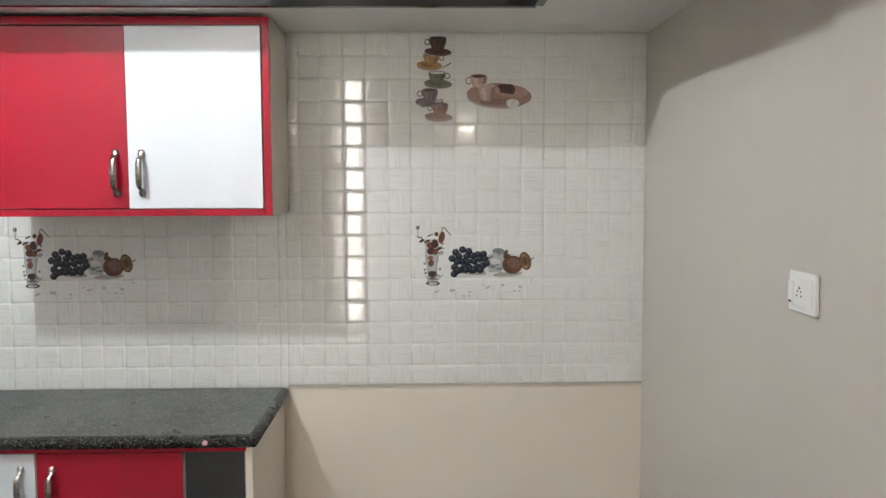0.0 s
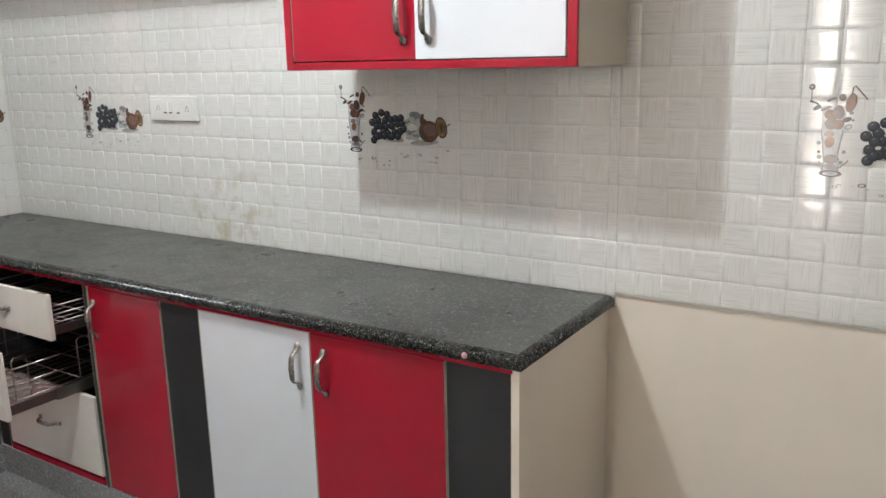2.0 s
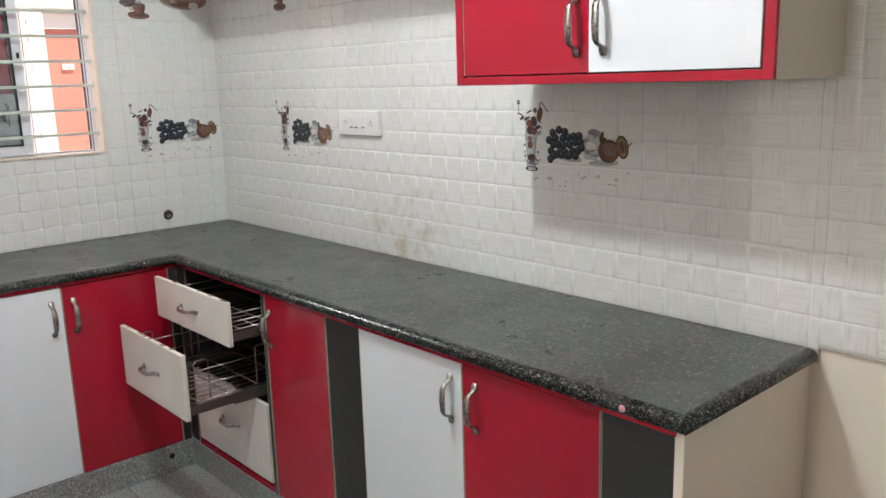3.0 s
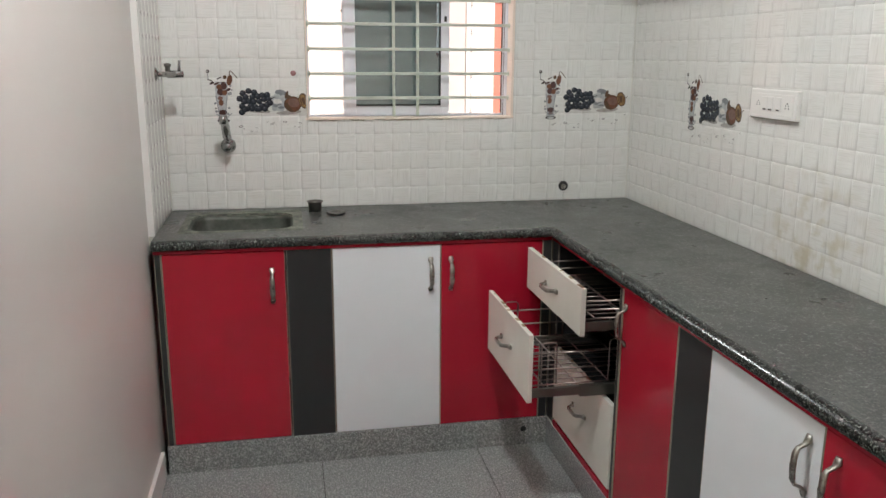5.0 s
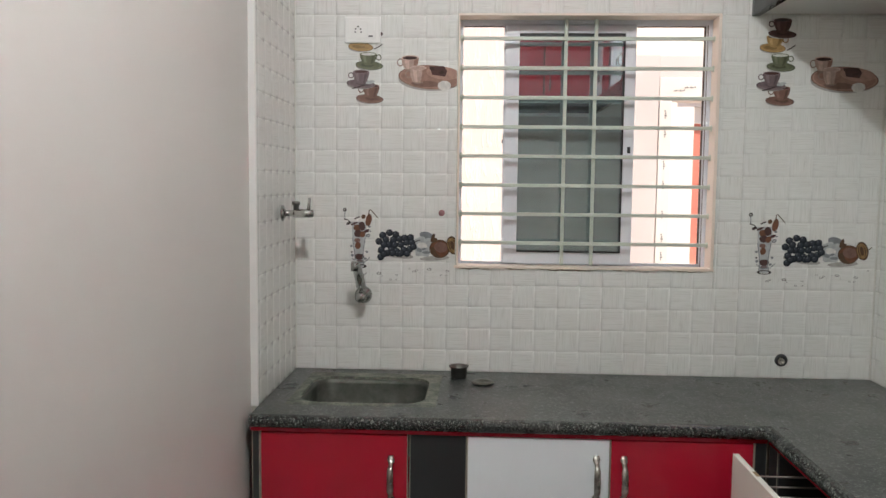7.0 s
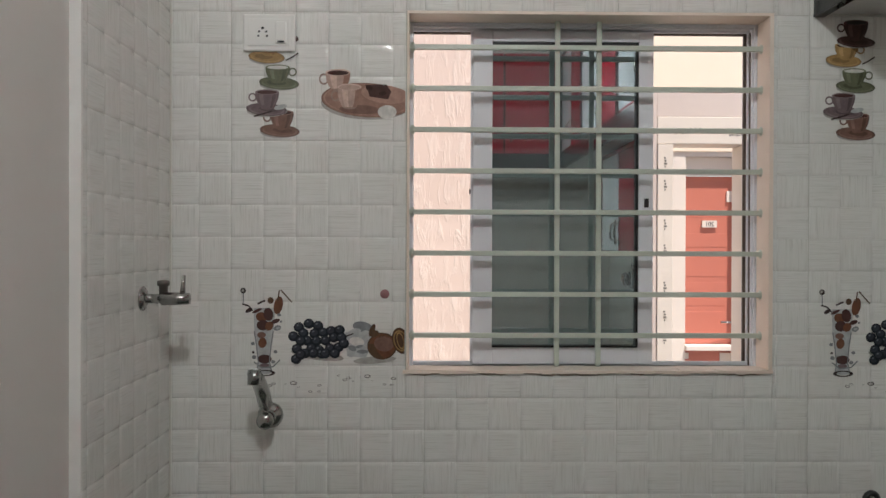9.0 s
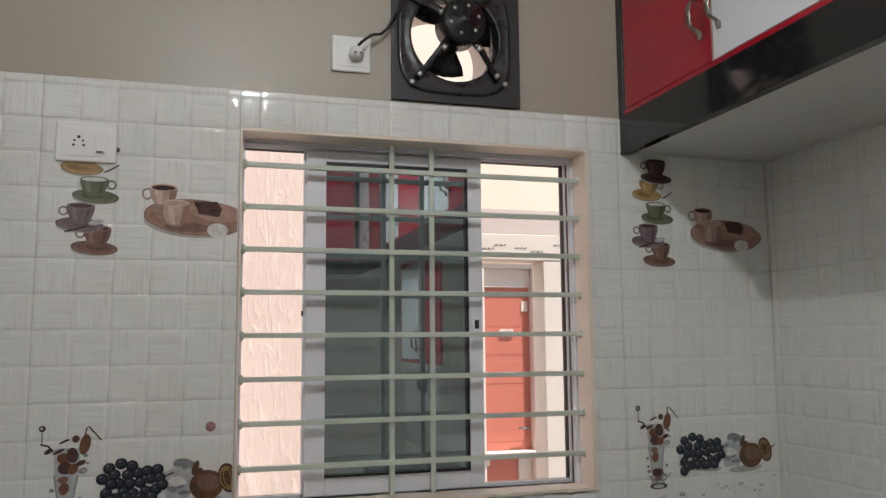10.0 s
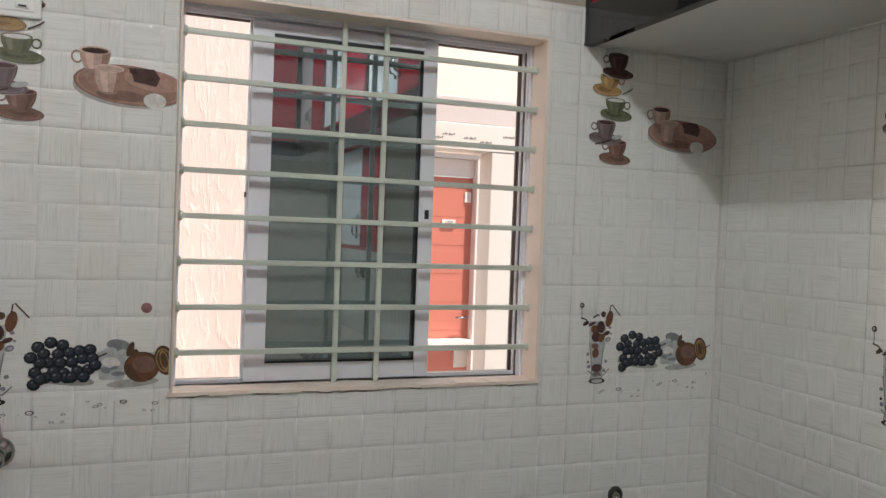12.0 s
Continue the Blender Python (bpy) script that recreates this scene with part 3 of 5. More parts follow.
# ---- sockets and switches ----
M["grimy"] = material("greasy grime", (0.20, 0.15, 0.10), 0.7)
def switch_plate(name, wall, u0, u1, v0, v1, w, depth, label, sockets=(), switches=(), inner=0.012):
    """A wall plate: sockets as (u, v, size) with five holes, switches as (u0, u1, v0, v1), in parts of the plate from its lower left."""
    f = FRAME[wall]
    foot = f @ Vector(((u0 + u1) / 2, v0, w))
    t = thing(name, foot, label, "electrical socket")
    du, dv = u1 - u0, v1 - v0
    part("plate", boxes(((u0, v0, w), (u1, v1, w + depth)), bevel=0.0035), "plastic", t, frame_m=f)
    part("module_panel", boxes(((u0 + inner, v0 + inner, w + depth), (u1 - inner, v1 - inner, w + depth + 0.0022)), bevel=0.0008), "plastic", t, frame_m=f)
    top = w + depth + 0.0022
    for a, b, s in sockets:
        holes = bmesh.new()
        for x, y, r in ((0, 0.5, 0.16), (-0.42, 0.1, 0.12), (0.42, 0.1, 0.12), (-0.5, -0.4, 0.13), (0.5, -0.4, 0.13)):
            lathe(holes, [(0.0, 0.0006), (r * s, 0.0006), (r * s * 1.05, 0.0)], (u0 + a * du + x * s, v0 + b * dv + y * s, top), "Z", 10)
        part("pin_holes", holes, "hole", t, "round socket pin holes", frame_m=f)
    for a, b, c, d in switches:
        part("rocker", boxes(((u0 + a * du, v0 + c * dv, top - 0.001), (u0 + b * du, v0 + d * dv, top + 0.0035)), bevel=0.0012), "plastic", t, frame_m=f)
        part("indicator", boxes(((u0 + (a * 0.8 + b * 0.2) * du, v0 + (c + 0.02) * dv, top + 0.0034), (u0 + (a * 0.2 + b * 0.8) * du, v0 + (c + 0.07) * dv, top + 0.0042))), "hole", t, frame_m=f)
    return t


switch_plate("socket_plate", "W", 1.747, 1.869, 2.007, 2.094, WX, 0.010, "white socket and switch plate over the printed cups on the tiles", [(0.38, 0.5, 0.020)], [(0.63, 0.83, 0.2, 0.78)])
fan_socket = switch_plate("fan_socket", "W", 2.336, 2.430, 2.260, 2.348, WX - TILE, 0.009, "white socket plate with the fan plug in it", [], [])
plug = bmesh.new()
lathe(plug, [(0.0, 0.0), (0.017, 0.0), (0.018, 0.02), (0.012, 0.034), (0.0, 0.036)], (WX - TILE + 0.011, 2.392, 2.302), "X", 16)
part("plug", plug, "plastic", None, "", "")
bpy.data.objects["plug"].name = "fan_plug"
tagged(bpy.data.objects["fan_plug"], "white two-pin plug in the socket beside the fan", "plug")
pins = bmesh.new()
for du in (-0.007, 0.007):
    lathe(pins, [(0.0, 0.0365), (0.0025, 0.036), (0.0025, 0.03)], (WX - TILE + 0.011, 2.392 + du, 2.295), "X", 8)
part("plug_screw", pins, "dull", bpy.data.objects["fan_plug"])
cable = bmesh.new()
x = WX - TILE
tube(cable, [(x + 0.045, 2.392, 2.312), (x + 0.05, 2.405, 2.325), (x + 0.045, 2.425, 2.342), (x + 0.03, 2.45, 2.352), (x + 0.028, 2.468, 2.37), (x + 0.03, 2.482, 2.40), (x + 0.03, 2.496, 2.42), (x + 0.032, 2.515, 2.47), (x + 0.034, 2.555, 2.495), (x + 0.04, 2.59, 2.47), (x + 0.055, 2.612, 2.43)], 0.0035, 8)
tagged(part("fan_cable", cable, "hole"), "thin black cable running from the plug to the fan", "cable")
box_sw = switch_plate("switch_box", "A", -1.939, -1.691, 1.327, 1.416, -AY, 0.016, "long white surface switch box with sockets, grimy at its foot", [(0.2, 0.52, 0.014), (0.82, 0.48, 0.016)], [(0.31, 0.42, 0.28, 0.76), (0.43, 0.54, 0.28, 0.76), (0.60, 0.70, 0.28, 0.76)], 0.013)
part("grime_edge", boxes(((-1.937, 1.3255, -AY + 0.001), (-1.693, 1.3268, -AY + 0.0145)), bevel=0.0004), "grimy", box_sw, "brown grime along the lower edge", frame_m=FRAME["A"])
switch_plate("wall_socket", "E", -2.400, -2.284, 1.337, 1.420, -EX, 0.009, "white wall socket plate on the grey wall", [(0.45, 0.5, 0.018)], [(0.08, 0.26, 0.2, 0.75)])

# ---- worktop ----
INX, INY, ENDX = -2.318, 2.985, -0.12
HOLE = (1.672, 2.056, -2.79, -2.468)


def rounded_rect(y0, y1, x0, x1, r, each=6):
    pts = []
    for cx, cy, a0 in ((x1 - r, y1 - r, 0), (x0 + r, y1 - r, 90), (x0 + r, y0 + r, 180), (x1 - r, y0 + r, 270)):
        for k in range(each + 1):
            a = radians(a0 + 90 * k / each)
            pts.append((cx + r * math.cos(a), cy + r * math.sin(a)))
    return pts


def worktop():
    bm = bmesh.new()
    o = 0.024
    z = TOP
    quad = lambda x0, y0, x1, y1: bm.faces.new([bm.verts.new(p) for p in ((x0, y0, z), (x1, y0, z), (x1, y1, z), (x0, y1, z))])
    inner = rounded_rect(*HOLE, 0.07)
    cx, cy = (HOLE[2] + HOLE[3]) / 2, (HOLE[0] + HOLE[1]) / 2
    x0, x1, y0, y1 = WX, INX - o, SY, 2.14
    outer = []
    for px, py in inner:
        dx, dy = px - cx, py - cy
        k = min(((x1 if dx > 0 else x0) - cx) / dx if abs(dx) > 1e-9 else 1e9, ((y1 if dy > 0 else y0) - cy) / dy if abs(dy) > 1e-9 else 1e9)
        outer.append((cx + k * dx, cy + k * dy))
    vi = [bm.verts.new((*p, z)) for p in inner]
    vo = [bm.verts.new((*p, z)) for p in outer]
    vd = [bm.verts.new((*p, z - 0.03)) for p in inner]
    n = len(vi)
    for i in range(n):
        j = (i + 1) % n
        bm.faces.new((vi[i], vo[i], vo[j], vi[j]))
        bm.faces.new((vi[i], vi[j], vd[j], vd[i]))
        a, b = Vector(outer[i]), Vector(outer[j])
        if abs(a.x - b.x) > 1e-6 and abs(a.y - b.y) > 1e-6:
            corner = (x1 if max(a.x, b.x) > cx else x0, y1 if max(a.y, b.y) > cy else y0)
            bm.faces.new((vo[i], bm.verts.new((*corner, z)), vo[j]))
    quad(x0, y1, x1, INY + o)
    quad(x0, INY + o, x1, AY)
    quad(x1, INY + o, ENDX - o, AY)
    lower = TOP - 0.035
    for a, b in (((WX, SY, lower), (INX - 0.02, 1.60, lower + 0.002)), ((WX, 2.1, lower), (INX - 0.02, AY, lower + 0.002)), ((INX - 0.03, INY + 0.02, lower), (ENDX - 0.02, AY, lower + 0.002))):
        box(bm, a, b)
    t = part("worktop", bm, "granite", None, "dusty black granite worktop running round the corner", fix=False)
    tagged(t, category="worktop")
    edge = bmesh.new()
    prof = ((-0.024, 0.893), (-0.016, 0.8922), (-0.008, 0.8895), (-0.002, 0.885), (0.0, 0.880), (0.0, 0.872), (-0.002, 0.865), (-0.008, 0.8595), (-0.03, 0.858))
    path = [((INX, SY), (1, 0)), ((INX, INY), (1, -1)), ((ENDX, INY), (1, -1)), ((ENDX, AY), (1, 0))]
    loops = [[edge.verts.new((p[0] + d[0] * q[0], p[1] + d[1] * q[0], q[1])) for q in prof] for p, d in path]
    # split long runs so that the edge can be a little uneven
    for a, b in zip(loops, loops[1:]):
        for k in range(len(prof) - 1):
            f = edge.faces.new((a[k], b[k], b[k + 1], a[k + 1]))
            f.smooth = True
    part("nosing", edge, "granite_edge", t, "rounded polished black granite edge", fix=False)
    dot = bmesh.new()
    lathe(dot, [(0.0, 0.0016), (0.007, 0.0014), (0.008, 0.0)], (0, 0, 0), "Z", 14)
    dot.transform(Matrix.Translation((-0.265, INY - 0.0002, 0.876)) @ pose(0, 0, 0, 90))
    part("sticker", dot, "pinkdot", t, "small pink sticker on the edge")
    rimm = bmesh.new()
    a = rounded_rect(HOLE[0] - 0.026, HOLE[1] + 0.034, HOLE[2] - 0.06, HOLE[3] + 0.024, 0.02)
    b = rounded_rect(HOLE[0] + 0.002, HOLE[1] - 0.002, HOLE[2] + 0.002, HOLE[3] - 0.002, 0.068)
    va, vb = [rimm.verts.new((*p, TOP + 0.0004)) for p in a], [rimm.verts.new((*p, TOP + 0.0022)) for p in b]
    vc = [rimm.verts.new((p[0], p[1], TOP - 0.01)) for p in b]
    for i in range(len(a)):
        j = (i + 1) % len(a)
        rimm.faces.new((va[i], va[j], vb[j], vb[i]))
        rimm.faces.new((vb[i], vb[j], vc[j], vc[i]))
    part("sealing_band", rimm, "cement", t, "greenish cement smeared round the sink", fix=False)
    return t


M["pinkdot"] = material("pink paper", (0.62, 0.33, 0.36), 0.6)
M["cement"] = material("stained cement", (0.15, 0.15, 0.13), 0.6, build=lambda n: n.base(n.mix(n.ramp(n.noise(22, 6, 0.8), [(0.42, 0.0), (0.62, 1.0)]), (0.075, 0.08, 0.068), (0.27, 0.28, 0.22))))
worktop()


def sink():
    bm = bmesh.new()
    rows = []
    for inset, z in ((-0.004, TOP - 0.004), (0.004, TOP - 0.006), (0.009, TOP - 0.02), (0.016, TOP - 0.15), (0.03, TOP - 0.168), (0.06, TOP - 0.174), (0.12, TOP - 0.177)):
        pts = rounded_rect(HOLE[0] + inset, HOLE[1] - inset, HOLE[2] + inset, HOLE[3] - inset, max(0.07 - inset, 0.03))
        rows.append([bm.verts.new((*p, z)) for p in pts])
    for a, b in zip(rows, rows[1:]):
        for i in range(len(a)):
            j = (i + 1) % len(a)
            f = bm.faces.new((a[i], a[j], b[j], b[i]))
            f.smooth = True
    bm.faces.new(rows[-1])
    t = part("kitchen_sink", bm, "sinksteel", None, "dull steel sink bowl let into the black worktop", fix=False)
    tagged(t, category="sink")
    drain = bmesh.new()
    lathe(drain, [(0.0, -0.004), (0.02, -0.004), (0.026, 0.0005), (0.036, 0.002), (0.04, 0.0)], ((HOLE[2] + HOLE[3]) / 2, (HOLE[0] + HOLE[1]) / 2, TOP - 0.171), "Z", 20)
    part("drain", drain, "dull", t)
    return t


M["sinksteel"] = material("stained sink steel", (0.17, 0.175, 0.155), 0.55, 0.7, build=lambda n: n.base(n.mix(n.ramp(n.noise(12, 5, 0.7), [(0.35, 0.0), (0.7, 1.0)]), (0.06, 0.065, 0.052), (0.15, 0.155, 0.135))))
sink()


def tap_spout():
    y, z, x = 1.812, 1.155, WX
    t = thing("sink_tap", (x, y, z), "chrome wall-mounted sink tap with an upswept spout above the sink", "tap")
    b = bmesh.new()
    lathe(b, [(0.0, 0.0), (0.030, 0.0), (0.030, 0.004), (0.020, 0.012), (0.015, 0.014), (0.015, 0.05), (0.019, 0.052), (0.019, 0.072), (0.010, 0.078), (0.0, 0.079)], (x, y, z), "X", 20)
    part("flange", b, "chrome", t)
    s = bmesh.new()
    tube(s, [(x + 0.055, y, z + 0.01), (x + 0.06, y, z + 0.035), (x + 0.085, y - 0.002, z + 0.07), (x + 0.125, y - 0.004, z + 0.105), (x + 0.16, y - 0.005, z + 0.122)], [0.016, 0.017, 0.017, 0.016, 0.015], 12, 0.85)
    part("spout", s, "chrome", t)
    e = bmesh.new()
    tube(e, [(x + 0.155, y - 0.005, z + 0.130), (x + 0.158, y - 0.005, z + 0.098)], [0.0145, 0.0145], 14)
    part("nozzle", e, "chrome", t)
    return t


def angle_tap():
    x, y, z = -2.72, SY, 1.44
    t = thing("wall_tap", (x, y, z), "small chrome bib tap on the tiled side wall", "tap")
    b = bmesh.new()
    lathe(b, [(0.0, 0.0), (0.026, 0.0), (0.026, 0.003), (0.014, 0.010), (0.010, 0.012), (0.010, 0.04), (0.014, 0.042), (0.014, 0.075), (0.012, 0.10), (0.0, 0.102)], (x, y, z), "Y", 18)
    part("body", b, "chrome", t)
    c = bmesh.new()
    lathe(c, [(0.0, 0.0), (0.009, 0.0), (0.009, 0.018), (0.013, 0.02), (0.013, 0.03), (0.0, 0.032)], (x, y + 0.045, z + 0.008), "Z", 14)
    part("valve", c, "dull", t)
    l = bmesh.new()
    tube(l, [(x, y + 0.085, z + 0.008), (x, y + 0.088, z + 0.05)], [0.006, 0.004], 8)
    part("lever", l, "chrome", t)
    return t


tap_spout()
angle_tap()
cup = bmesh.new()
lathe(cup, [(0.0, 0.001), (0.024, 0.001), (0.026, 0.004), (0.027, 0.034), (0.033, 0.038), (0.033, 0.041), (0.0255, 0.039), (0.024, 0.008), (0.0, 0.006)], (-2.815, 2.146, TOP), "Z", 24)
tagged(part("strainer_cup", cup, "dull", fix=False), "small tarnished steel strainer cup on the worktop by the sink", "drain strainer")
lid = bmesh.new()
lathe(lid, [(0.0, 0.001), (0.034, 0.001), (0.038, 0.004), (0.036, 0.008), (0.02, 0.008), (0.016, 0.005), (0.005, 0.006), (0.0, 0.009)], (-2.742, 2.226, TOP), "Z", 24)
tagged(part("drain_cover", lid, "dull", fix=False), "flat round tarnished drain cover lying on the worktop", "drain cover")


# ---- cabinets ----
def handle(parent, f, u, v, w, length=0.13, along="v", label="bowed steel pull handle"):
    """A bow handle with flared feet, its middle at (u, v) on the face w."""
    h = length / 2
    line = [(-h, 0.002), (-h + 0.012, 0.003), (-h + 0.020, 0.010), (-h + 0.026, 0.024), (-h + 0.036, 0.029), (0, 0.031), (h - 0.036, 0.029), (h - 0.026, 0.024), (h - 0.020, 0.010), (h - 0.012, 0.003), (h, 0.002)]
    rad = [0.0065, 0.0095, 0.006, 0.0058, 0.0078, 0.0082, 0.0078, 0.0058, 0.006, 0.0095, 0.0065]
    bm = bmesh.new()
    pts = [(u, v + a, w + b) if along == "v" else (u + a, v, w + b) for a, b in line]
    tube(bm, pts, [k * 8.6 * length for k in rad], 10, 0.5, (0, 0, 1))
    hd = part("handle", bm, "steel", parent, label, frame_m=f)
    for a in (-h + 0.008, h - 0.008):
        s = bmesh.new()
        c = (u, v + a, w + 0.004) if along == "v" else (u + a, v, w + 0.004)
        lathe(s, [(0.0, 0.0025), (0.0028, 0.002), (0.0032, 0.0)], c, "Z", 8)
        part("screw", s, "dull", hd, frame_m=f)
    return hd


def leaf(parent, f, name, u0, u1, v0, v1, w, mat, label, thick=0.018, edge=True):
    """A door or drawer front with a pale edge band showing at its sides."""
    d = part(name, boxes(((u0, v0, w - thick), (u1, v1, w)), bevel=0.0012), mat, parent, label, frame_m=f)
    if edge:
        for a, b in ((u0 - 0.0015, u0 - 0.0001), (u1 + 0.0001, u1 + 0.0015)):
            part("edge_band", boxes(((a, v0, w - thick), (b, v1, w - 0.0005))), "edge", d, frame_m=f)
    return d


def cabinet(name, wall, u0, u1, v0, v1, face, depth, label, doors, group, carcass="red", topped=True):
    """A cabinet unit: a carcass of panels and its doors, each (u0, u1, material, handle u, handle v, label)."""
    f = FRAME[wall]
    t = thing(name, f @ Vector(((u0 + u1) / 2, v0, face - depth / 2)), label, "kitchen cabinet", group)
    back, front = face - depth, face - 0.0195
    p = 0.016
    side = v1 if topped else 0.70
    part("carcass", boxes(((u0, v0, back), (u0 + p, side, front)), ((u1 - p, v0, back), (u1, side, front)), ((u0 + p, v0, back), (u1 - p, v0 + p, front)),
                          ((u0 + p, v1 - p, back if topped else front - 0.05), (u1 - p, v1, front)), ((u0 + p, v0 + p, back), (u1 - p, v1 - p, back + 0.006))), carcass, t, frame_m=f)
    for a, b, mat, hu, hv, text in doors:
        d = leaf(t, f, "door", a, b, v0 + 0.002, v1 - 0.002, face, mat, text)
        if hu is not None:
            handle(d, f, hu, hv, face)
    return t


BV0, BV1 = 0.135, 0.845


def filler(wall, u0, u1, face, v0=BV0, v1=BV1):
    f = FRAME[wall]
    t = part("filler_panel", boxes(((u0 + 0.002, v0, face - 0.020), (u1 - 0.002, v1, face - 0.002)), bevel=0.001), "black", None, "narrow charcoal laminate panel between the cabinet doors", frame_m=f)
    for a in (u0, u1 - 0.0018):
        part("edge_band", boxes(((a, v0, face - 0.020), (a + 0.0018, v1, face - 0.0025))), "edge", t, "pale edge band", frame_m=f)
    return tagged(t, category="cabinet panel", group="panels between the base cabinets")


# units on the window wall
G = "base cabinets under the worktop"
filler("W", SY + 0.004, 1.601, FW)
cabinet("base_cabinet", "W", 1.604, 2.020, BV0, BV1, FW, 0.54, "glossy red base cabinet under the sink", [(1.606, 2.017, "red", 1.973, 0.72, "glossy red laminate door")], G, topped=False)
filler("W", 2.024, 2.182, FW)
cabinet("base_cabinet", "W", 2.184, 2.577, BV0, BV1, FW, 0.54, "white laminate base cabinet below the window", [(2.186, 2.575, "white", 2.540, 0.735, "white laminate door")], G)
cabinet("base_cabinet", "W", 2.578, 2.966, BV0, BV1, FW, 0.54, "red base cabinet in the corner beside the drawers", [(2.580, 2.964, "red", 2.615, 0.735, "glossy red laminate door")], G)
filler("W", 2.968, 3.002, FW)
filler("A", FW - 0.002, -2.280, -FA)

# drawer unit on the long wall
f = FRAME["A"]
du = thing("drawer_unit", (-1.99, 3.26, BV0), "open three-drawer unit with wire baskets and ivory fronts", "drawer unit")
part("carcass", boxes(((-2.279, BV0, -3.525), (-2.268, BV1, -FA - 0.004)), ((-1.712, BV0, -3.525), (-1.700, BV1, -FA - 0.004)), ((-2.268, BV0, -3.525), (-1.712, BV0 + 0.012, -FA - 0.01)), ((-2.268, BV0 + 0.012, -3.525), (-1.712, BV1, -3.518))), "black", du, "dark open carcass", frame_m=f)
part("bottom_rail", boxes(((-2.268, BV0 - 0.005, -FA - 0.012), (-1.712, BV0 + 0.018, -FA + 0.001))), "red", du, "red bottom rail", frame_m=f)


def drawer(u0, u1, v0, v1, front, basket, label):
    f = FRAME["A"]
    d = part("drawer", boxes(((u0, v0, -front - 0.016), (u1, v1, -front)), bevel=0.0012), "ivory", du, label, frame_m=f)
    handle(d, f, u0 + (u1 - u0) * 0.5, v0 + (v1 - v0) * 0.52, -front, 0.13, "u")
    r = random.Random(int(front * 1000))
    for k in range(7):
        u = r.uniform(u0 + 0.02, u1 - 0.03)
        chip = bmesh.new()
        box(chip, (u, v1 - 0.0008, -front - 0.0155), (u + r.uniform(0.008, 0.035), v1 + 0.0004, -front - r.uniform(0.001, 0.007)))
        part("worn_edge", chip, "wornwood", d, "chipped edge baring brown board", frame_m=f)
    if basket:
        a, b = u0 + 0.03, u1 - 0.03
        y0, y1 = front + 0.018, front + 0.46
        z0, z1 = v0 + 0.045, v0 + 0.15 if v1 - v0 > 0.2 else v0 + 0.10
        w = bmesh.new()
        R = 0.0026
        for z in (z0, (z0 + z1) / 2, z1):
            tube(w, [(a, y0, z), (a, y1, z)], R, 6)
            tube(w, [(b, y0, z), (b, y1, z)], R, 6)
            tube(w, [(a, y1, z), (b, y1, z)], R, 6)
        for k in range(12):
            x = a + (b - a) * k / 11
            tube(w, [(x, y0, z0), (x, y1, z0)], 0.0016, 5)
        for k in range(4):
            y = y0 + (y1 - y0) * (k + 0.4) / 4
            tube(w, [(a, y, z0 - 0.003), (b, y, z0 - 0.003)], R, 6)
        for side in (a, b):
            for yy in ((y0 + 0.035, y0 + 0.26) if v1 - v0 > 0.2 else (y0 + 0.26,)):
                tube(w, [(side, yy, z0), (side, yy, z1 + 0.026), (side, yy + 0.008, z1 + 0.034), (side, yy + 0.042, z1 + 0.034), (side, yy + 0.05, z1 + 0.026), (side, yy + 0.05, z0)], R, 6)
        part("basket", w, "wire", d, "rusting chromed wire basket", "stuff")
        for x in (a - 0.016, b + 0.004):
            rl = boxes(((x, y0 - 0.002, z0 - 0.035), (x + 0.012, y0 + 0.30, z0 - 0.006)), ((x + 0.002, y0 + 0.16, z0 - 0.040), (x + 0.016, y1, z0 - 0.002)), bevel=0.001)
            part("runner", rl, "dull", d, "steel drawer runner")
    return d


M["wornwood"] = material("bare chipped board", (0.30, 0.20, 0.12), 0.9)
drawer(-2.270, -1.718, 0.688, 0.838, 2.887, True, "upper ivory drawer front, slightly open")
drawer(-2.276, -1.775, 0.457, 0.681, 2.745, True, "middle ivory drawer front, pulled far out")
drawer(-2.262, -1.718, 0.165, 0.452, 3.003, False, "bottom ivory drawer front, closed")

filler("A", -1.699, -1.681, -FA + 0.006, BV0, BV1)
cabinet("base_cabinet", "A", -1.680, -1.335, BV0, BV1, -FA, 0.52, "narrow red base cabinet beside the drawers", [(-1.678, -1.337, "red", -1.655, 0.738, "glossy red laminate door")], G)
filler("A", -1.333, -1.168, -FA)
cabinet("base_cabinet", "A", -1.166, -0.747, BV0, BV1, -FA, 0.52, "white laminate base cabinet under the long worktop", [(-1.164, -0.749, "white", -0.787, 0.745, "white laminate door")], G)
cabinet("base_cabinet", "A", -0.746, -0.332, BV0, BV1, -FA, 0.52, "red base cabinet near the end of the worktop", [(-0.744, -0.334, "red", -0.700, 0.742, "glossy red laminate door")], G)
filler("A", -0.330, -0.158, -FA)
t = part("face_rail", boxes(((SY + 0.002, 0.846, FW - 0.03), (3.0, 0.8575, FW + 0.003)), bevel=0.001), "red", None, "thin red rail under the worktop edge", frame_m=FRAME["W"])
tagged(t, category="cabinet rail")
t = part("face_rail", boxes(((FW + 0.004, 0.846, -FA - 0.03), (-0.154, 0.8575, -FA + 0.003)), bevel=0.001), "red", None, "thin red rail under the worktop edge", frame_m=FRAME["A"])
tagged(t, category="cabinet rail")
structure("worktop_end_wall", [((-0.157, FA - 0.001, FLOOR), (-0.137, AY + TILE - 0.001, 0.8575))], "cream", "cream painted end wall of the base cabinets", bevel=0.001)
